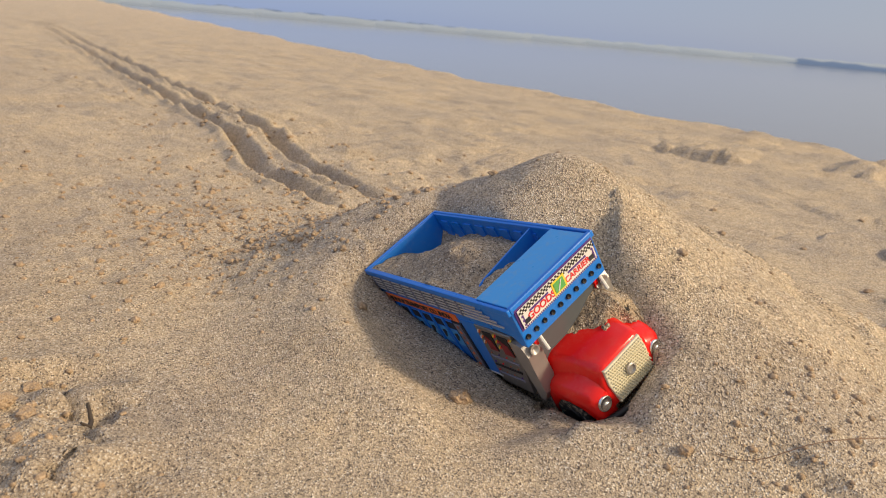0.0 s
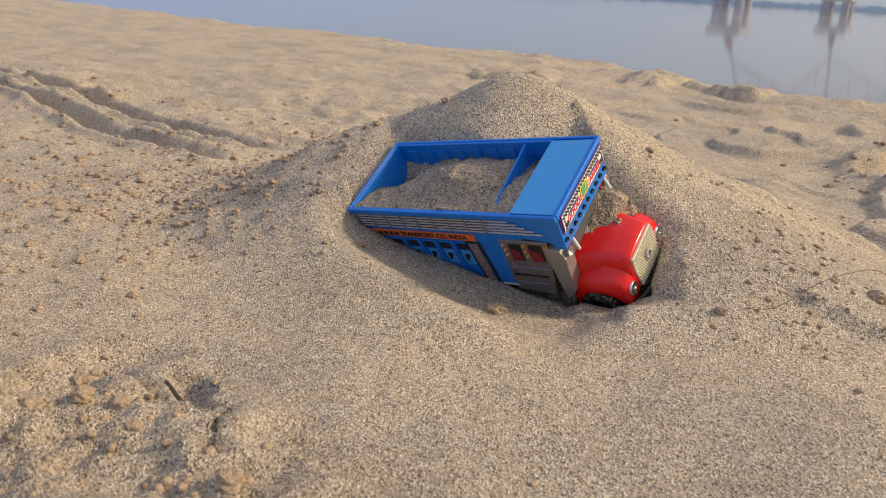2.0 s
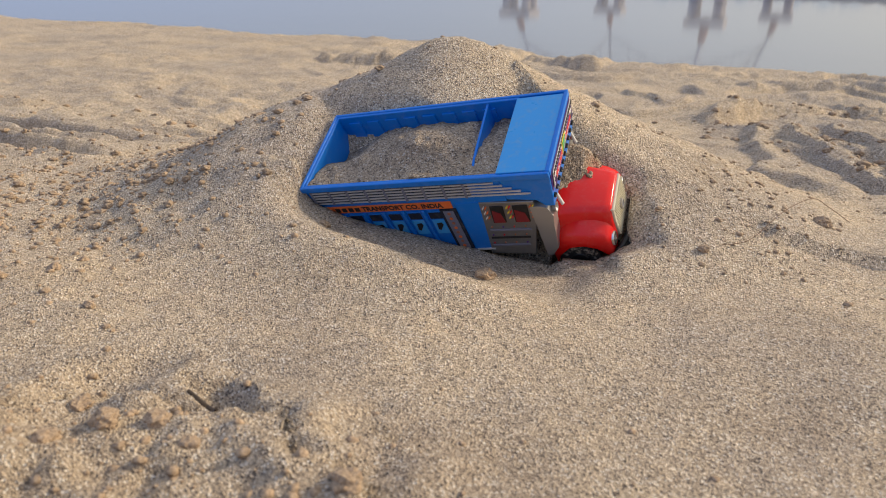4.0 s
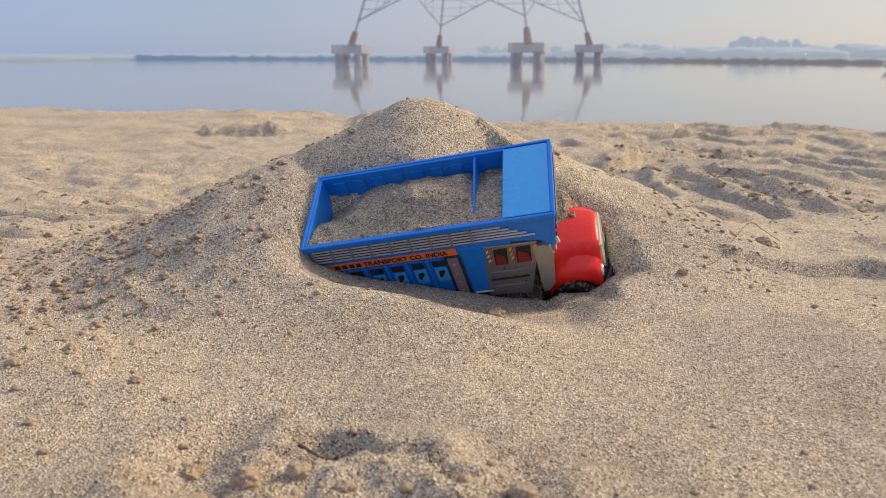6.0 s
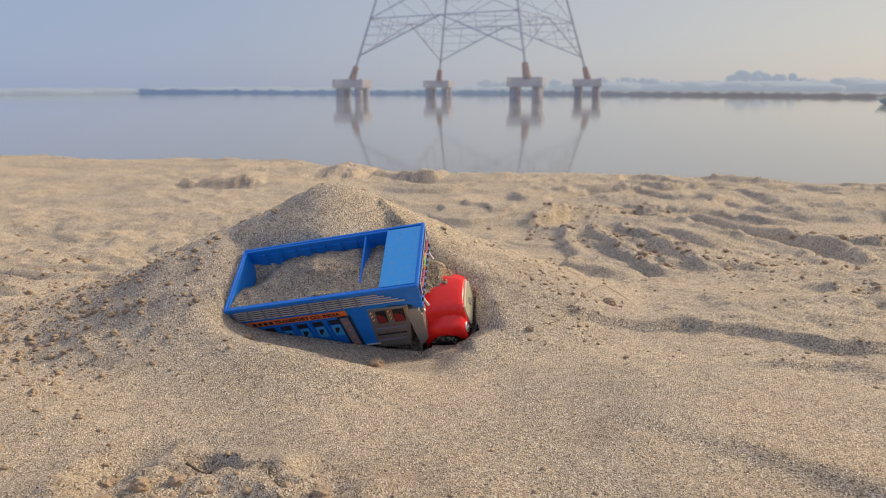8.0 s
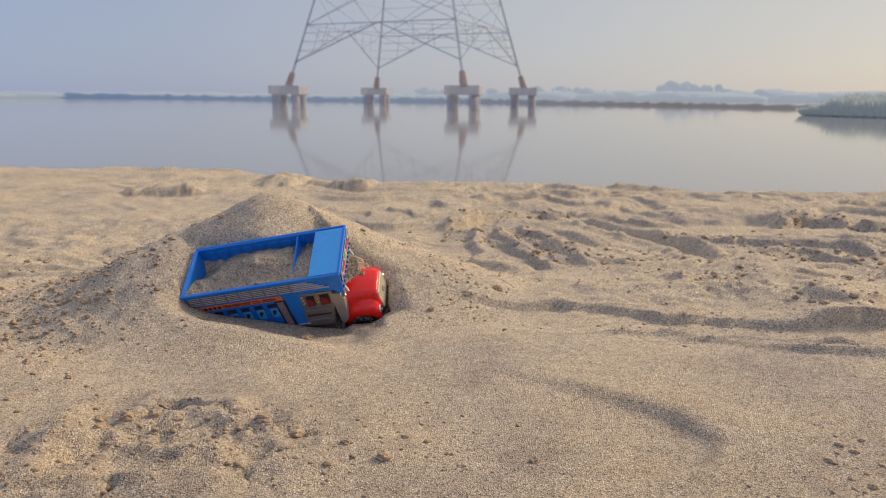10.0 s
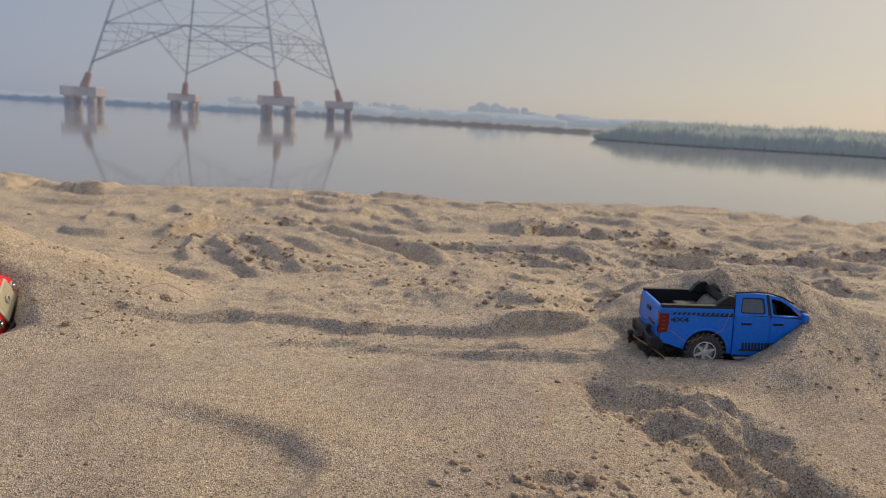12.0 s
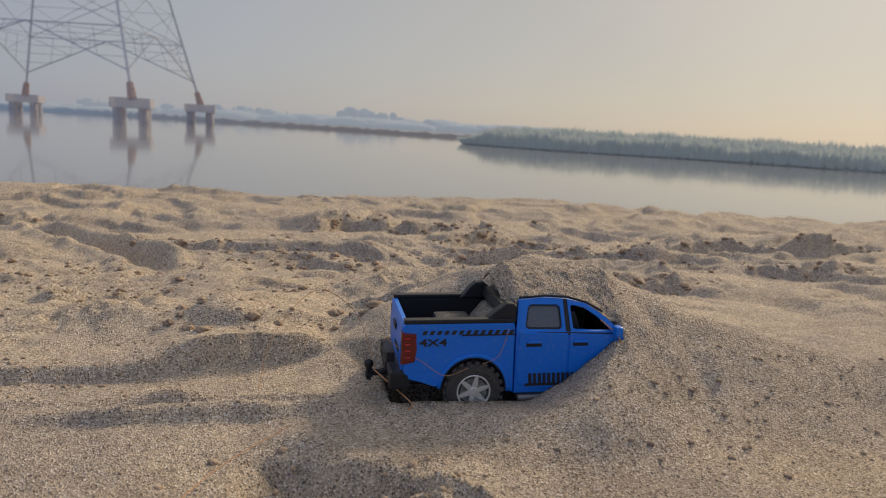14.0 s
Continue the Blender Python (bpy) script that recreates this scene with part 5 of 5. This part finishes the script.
        out = s * 0.145
        part("rim", turned([(out * 0.2, 0.262), (out * 0.9, 0.268), (out * 1.05, 0.262), (out * 1.05, 0.238), (out * 0.6, 0.225), (out * 0.3, 0.215)], (x, cy, cz), "Y", sides=36), ALLOY, w, "silver alloy rim", smooth=True)
        part("rim_back", turned([(out * 0.05, 0.24), (out * 0.1, 0.0)], (x, cy, cz), "Y", sides=24), DARK, w)
        part("hub", turned([(out * 0.5, 0.07), (out * 0.95, 0.065), (out * 1.0, 0.045), (out * 1.0, 0.0)], (x, cy, cz), "Y", sides=18), ALLOY, w)
        for k in range(6):
            a = math.tau * k / 6 + 0.2
            b = loft([[(-0.045, out * 0.60, 0.04), (0.045, out * 0.60, 0.04), (0.045, out * 0.92, 0.04), (-0.045, out * 0.92, 0.04)], [(-0.028, out * 0.62, 0.24), (0.028, out * 0.62, 0.24), (0.024, out * 0.98, 0.24), (-0.024, out * 0.98, 0.24)]])
            bmesh.ops.transform(b, matrix=Matrix.Translation((x, cy, cz)) @ Matrix.Rotation(a, 4, "Y"), verts=b.verts)
            part("spoke", b, ALLOY, w)
    wheel(0.0, -1)
    wheel(0.0, 1)
    # sand that has run into the bed
    n = 40
    u, v = np.meshgrid(np.linspace(0.12, 0.53, n), np.linspace(-0.70, 0.70, n))
    z = 0.60 + 0.36 * step(0.10, 0.50, u) * step(-0.95, 0.0, v) + 0.02 * fbm(u, v, 0.15, 4, 301)
    V = [(float(a), float(b), float(c)) for a, b, c in zip(u.ravel(), v.ravel(), z.ravel())]
    F = [(i * n + j, i * n + j + 1, (i + 1) * n + j + 1, (i + 1) * n + j) for i in range(n - 1) for j in range(n - 1)]
    rim_ids = [j for j in range(n)] + [(i + 1) * n - 1 for i in range(1, n)] + [(n - 1) * n + j for j in range(n - 2, -1, -1)] + [i * n for i in range(n - 2, 0, -1)]
    b0 = len(V)
    V += [(V[i][0], V[i][1], 0.505) for i in rim_ids]
    F += [(rim_ids[k], b0 + k, b0 + (k + 1) % len(rim_ids), rim_ids[(k + 1) % len(rim_ids)]) for k in range(len(rim_ids))]
    V = [tuple(PICK_SCALE * c for c in p) for p in V]
    me = bpy.data.meshes.new("sand_pile")
    me.from_pydata(V, [], F)
    me.materials.append(SAND)
    ob = new("sand_pile", me)
    ob.matrix_world = PICKUP
    tagged(ob, "small pile of sand spilt into the pickup bed", "sand")


toy_pickup()


def roof_line(u):
    return np.interp(u, [0.5, 0.6, 0.8, 1.1, 1.45, 1.80, 2.10, 2.46, 2.7], [1.20, 1.24, 1.29, 1.31, 1.29, 1.20, 1.05, 0.95, 0.92])


def roof_sand(u, v):
    """Height of the sand on the cab: a skin by the near rail, deeper behind and over the windscreen."""
    deep = (1.44 - roof_line(u)) * 0.92 * step(-0.55, 0.35, v) * step(2.70, 2.40, u)
    near = 0.08 * step(0.44, 0.62, -v + 0.06 * fbm(u, v, 0.3, 3, 225)) + 0.16 * step(0.72, 0.56, u) * step(0.2, -0.3, v)
    ends = 0.8 * np.clip(0.78 - u, 0, None) * step(-0.2, 0.2, v) + 0.5 * np.clip(v - 0.75, 0, None)
    return roof_line(u) + deep + 0.02 + 0.10 * step(-0.60, 0.2, v) + 0.06 * (v + 0.45) - near - ends + 0.022 * fbm(u, v, 0.16, 4, 221, 0.6)


drift("sand_drift", PICKUP, np.linspace(0.54, 2.62, 100), np.linspace(-0.62, 1.10, 80), roof_sand, 0.03,
      "sand lying over the pickup's roof and windscreen", PICK_SCALE)


# ---------- loose crumbs, clods, threads ----------
def crumb_mesh(rng, fine):
    bm = bmesh.new()
    bmesh.ops.create_icosphere(bm, subdivisions=3 if fine else 1, radius=1)
    off = Vector((rng.random() * 90, rng.random() * 90, rng.random() * 90))
    for v in bm.verts:
        n = v.co.normalized()
        v.co = n * (1 + 0.55 * noise.noise(n * 1.4 + off) + 0.40 * noise.noise(n * 3.2 + off) + (0.22 * noise.noise(n * 7 + off) if fine else 0))
        v.co.z *= 0.62
    data = ([v.co.copy() for v in bm.verts], [[v.index for v in f.verts] for f in bm.faces])
    bm.free()
    return data


DAMP = Mat("damp_sand", rough=0.95)
DAMP.base(DAMP.mix(1.0, DAMP.ramp(DAMP.cells(1600)[1], [(0.0, (0.22, 0.16, 0.105)), (0.5, (0.44, 0.325, 0.215)), (1.0, (0.62, 0.48, 0.335))]), DAMP.ramp(DAMP.noise(60, 3), [(0.3, (0.74, 0.72, 0.70)), (0.7, (1.05, 1.0, 0.95))]), "MULTIPLY"))
DAMP.bump(DAMP.noise(900, 3), 0.8, 0.0008)
DAMP = DAMP.m


def scatter(name, spots, label, seed):
    """Many crumbs joined in one mesh: rows of x, y, size."""
    rng = random.Random(seed)
    kinds, large = [crumb_mesh(rng, False) for k in range(14)], [crumb_mesh(rng, True) for k in range(10)]
    xs, ys = np.array([s[0] for s in spots]), np.array([s[1] for s in spots])
    zs = sand_height(xs, ys)
    V, F = [], []
    for (x, y, r), z in zip(spots, zs):
        co, fs = rng.choice(large if r > 0.0019 else kinds)
        a = rng.random() * math.tau
        c, s = math.cos(a), math.sin(a)
        q = rng.uniform(0.7, 1.25)
        n = len(V)
        V += [(x + r * (c * p.x * q - s * p.y), y + r * (s * p.x * q + c * p.y), float(z) + r * (p.z + 0.02)) for p in co]
        F += [tuple(n + i for i in f) for f in fs]
    me = bpy.data.meshes.new(name)
    me.from_pydata(V, [], F)
    me.polygons.foreach_set("use_smooth", np.ones(len(F), dtype=bool))
    me.materials.append(DAMP)
    tagged(new(name, me), label, "sand crumbs", kind="stuff")


def clear_of_toys(x, y):
    inside = -0.122 < x < 0.03 and 0.455 < y + 0.14 * x < 0.53 and y > 0.47 - 0.15 * (x + 0.12)
    lx, ly = x - 0.4313, y - 0.4039
    c, s = math.cos(radians(-16.85)), math.sin(radians(-16.85))
    a, b = (c * lx + s * ly) / PICK_SCALE, (c * ly - s * lx) / PICK_SCALE
    return not inside and not (-1.4 < a < 2.5 and -1.1 < b < 1.1)


def crumbs():
    rng = random.Random(21)
    spots = []

    def cloud(n, cx, cy, sx, sy, lo, hi, power=2.5):
        for _ in range(n):
            x, y = rng.gauss(cx, sx), rng.gauss(cy, sy)
            if clear_of_toys(x, y):
                spots.append((x, y, lo + 0.85 * (hi - lo) * rng.random() ** power))
    cloud(2600, -0.24, 0.49, 0.06, 0.06, 0.0003, 0.0026, 3)
    cloud(900, -0.35, 0.54, 0.12, 0.08, 0.0004, 0.0034, 3)
    cloud(260, -0.15, 0.52, 0.05, 0.05, 0.0003, 0.0018, 3)
    cloud(350, -0.09, 0.58, 0.05, 0.04, 0.0003, 0.0013)
    cloud(220, 0.075, 0.535, 0.020, 0.026, 0.0003, 0.0021, 3)
    cloud(120, 0.05, 0.50, 0.03, 0.02, 0.0003, 0.0012)
    cloud(520, -0.07, 0.30, 0.05, 0.022, 0.0003, 0.0022, 3)
    cloud(60, 0.03, 0.29, 0.04, 0.02, 0.0004, 0.0024)
    cloud(260, 0.275, 0.255, 0.035, 0.020, 0.0004, 0.0026)
    cloud(420, 0.355, 0.29, 0.022, 0.05, 0.0003, 0.0022, 3)
    cloud(220, 0.47, 0.585, 0.04, 0.02, 0.0004, 0.0028, 3)
    cloud(160, 0.49, 0.34, 0.05, 0.02, 0.0003, 0.0018, 3)
    cloud(260, 0.26, 0.47, 0.05, 0.015, 0.0003, 0.0018)
    cloud(260, 0.30, 0.70, 0.10, 0.04, 0.0004, 0.0030, 4)
    cloud(260, 0.75, 0.70, 0.14, 0.05, 0.0004, 0.0036, 4)
    cloud(120, 0.10, 0.66, 0.10, 0.05, 0.0004, 0.0024, 4)
    cloud(120, 0.2, 0.85, 0.35, 0.08, 0.0006, 0.004, 3)
    cloud(300, 0.20, 0.40, 0.12, 0.08, 0.0002, 0.0009)
    cloud(350, -0.65, 0.66, 0.25, 0.06, 0.0006, 0.004, 3)
    cloud(900, 0.35, 0.60, 0.18, 0.06, 0.0003, 0.0020, 4)
    cloud(300, 0.55, 0.30, 0.08, 0.03, 0.0003, 0.0018, 3)
    for line, tall, back in LEDGES:
        for _ in range(110 if line[0][1] < 1 else 0):
            k = rng.randrange(len(line) - 1)
            f = rng.random()
            spots.append((line[k][0] + f * (line[k + 1][0] - line[k][0]) + rng.gauss(0, 0.010), line[k][1] + f * (line[k + 1][1] - line[k][1]) + rng.gauss(0.002, 0.011), 0.0004 + 0.0030 * rng.random() ** 3))
    scatter("sand_crumbs", spots, "loose damp crumbs of sand scattered over the beach", 5)


crumbs()


def clod(x, y, r, squash=0.7):
    rng = random.Random(int(1e4 * (x + 2 * y)))
    bm = bmesh.new()
    bmesh.ops.create_icosphere(bm, subdivisions=3, radius=1)
    off = Vector((rng.random() * 90, rng.random() * 90, 0))
    for v in bm.verts:
        n = v.co.normalized()
        v.co = n * r * (1 + 0.4 * noise.noise(n * 1.5 + off) + 0.25 * noise.noise(n * 4 + off) + 0.12 * noise.noise(n * 9 + off))
        v.co.z *= squash
    ob = part("sand_clod", bm, DAMP)
    ob.location = (x, y, ground_at(x, y) + 0.30 * r * squash)
    tagged(ob, "brown lump of damp sand lying on the beach", "sand clod", "clods before the lorry")


for x, y, r in ((-0.0279, 0.3102, 0.0036), (-0.0125, 0.3079, 0.0040), (-0.113, 0.3300, 0.0030), (-0.030, 0.4660, 0.0045), (0.0968, 0.2801, 0.0022), (0.030, 0.285, 0.0034), (0.012, 0.300, 0.0026), (0.0553, 0.489, 0.0024),
                (-0.095, 0.318, 0.0034), (-0.083, 0.322, 0.0030), (-0.070, 0.316, 0.0026), (-0.104, 0.308, 0.0030), (0.2706, 0.2579, 0.0030), (0.262, 0.266, 0.0026), (0.288, 0.262, 0.0028), (0.1083, 0.5345, 0.0038)):
    clod(x, y, r)

# thin dark bent bar laid on the sand by the front lumps
DARK_BAR = Mat("dark_bar", (0.06, 0.045, 0.035), 0.9)
DARK_BAR.bump(DARK_BAR.noise(800, 3), 0.6, 0.0005)
for pts, r in (([(-0.088, 0.3420), (-0.082, 0.3412), (-0.078, 0.3395), (-0.076, 0.3365)], 0.0009)  ,):
    line = [(x, y, ground_at(x, y) + r * 0.6) for x, y in pts]
    tagged(part("twig", tube(line, [r * 0.6] + [r] * (len(line) - 2) + [r * 0.5], sides=7), DARK_BAR.m), "short dark bent bar lying in the sand", "twig")

THREAD = Mat("orange_thread", (0.55, 0.26, 0.10), 0.7).m
STRAW = Mat("brown_fibre", (0.20, 0.11, 0.06), 0.7).m


def thread(name, pts, r, material, label):
    """A thin thread through points, smoothed."""
    P = [Vector(p) for p in pts]
    fine = []
    for i in range(len(P) - 1):
        a, b, c, d = P[max(i - 1, 0)], P[i], P[i + 1], P[min(i + 2, len(P) - 1)]
        for k in range(8):
            t = k / 8
            fine.append(0.5 * (2 * b + (c - a) * t + (2 * a - 5 * b + 4 * c - d) * t * t + (3 * b - a - 3 * c + d) * t ** 3))
    fine.append(P[-1])
    tagged(part(name, tube(fine, r, sides=5), material), label, "thread", "threads on the sand")


def at_pickup(x, y, z):
    return PICKUP @ (Vector((x, y, z)) * PICK_SCALE)


def on_sand(x, y, up=0.0004):
    return (x, y, ground_at(x, y) + up)


thread("thread", [on_sand(0.063, 0.495), on_sand(0.074, 0.500, 0.003), on_sand(0.088, 0.516, 0.006), on_sand(0.104, 0.543, 0.007), on_sand(0.114, 0.553, 0.004), on_sand(0.124, 0.553)], 0.00016, STRAW, "thin brown fibre lying across the sand")
thread("thread", [at_pickup(-1.45, -0.05, 0.02), at_pickup(-1.2, -0.6, -0.06), at_pickup(-0.95, -1.0, -0.20), on_sand(0.398, 0.384)], 0.00028, THREAD, "orange thread tied to the tow hitch")
thread("thread", [at_pickup(-1.30, 0.2, 0.52), at_pickup(-1.10, -0.7, 0.55), at_pickup(-0.80, -0.93, 0.42), at_pickup(-0.45, -0.96, 0.20), at_pickup(-0.1, -0.98, 0.32)], 0.00011, THREAD, "thin pinkish thread across the tail lamp")
thread("thread", [at_pickup(0.66, -0.72, 1.30), at_pickup(0.55, -0.88, 0.98), at_pickup(0.38, -0.93, 0.50), at_pickup(0.12, -0.95, 0.36)], 0.00011, THREAD, "thin orange thread hanging from the sports bar")
thread("thread", [at_pickup(2.00, -0.80, 0.98), at_pickup(2.25, -0.95, 0.74), at_pickup(2.36, -1.02, 0.45), on_sand(0.485, 0.358)], 0.00028, THREAD, "frayed orange thread by the door mirror")
thread("thread", [on_sand(0.352, 0.430), on_sand(0.362, 0.450, 0.016), on_sand(0.384, 0.462, 0.022), on_sand(0.40, 0.452, 0.014), on_sand(0.404, 0.432)], 0.00014, THREAD, "fine looping fibre above the sand")
thread("thread", [on_sand(0.285, 0.305), on_sand(0.305, 0.335, 0.004), on_sand(0.325, 0.362, 0.003), on_sand(0.352, 0.385)], 0.00014, THREAD, "fine looping fibre above the sand")
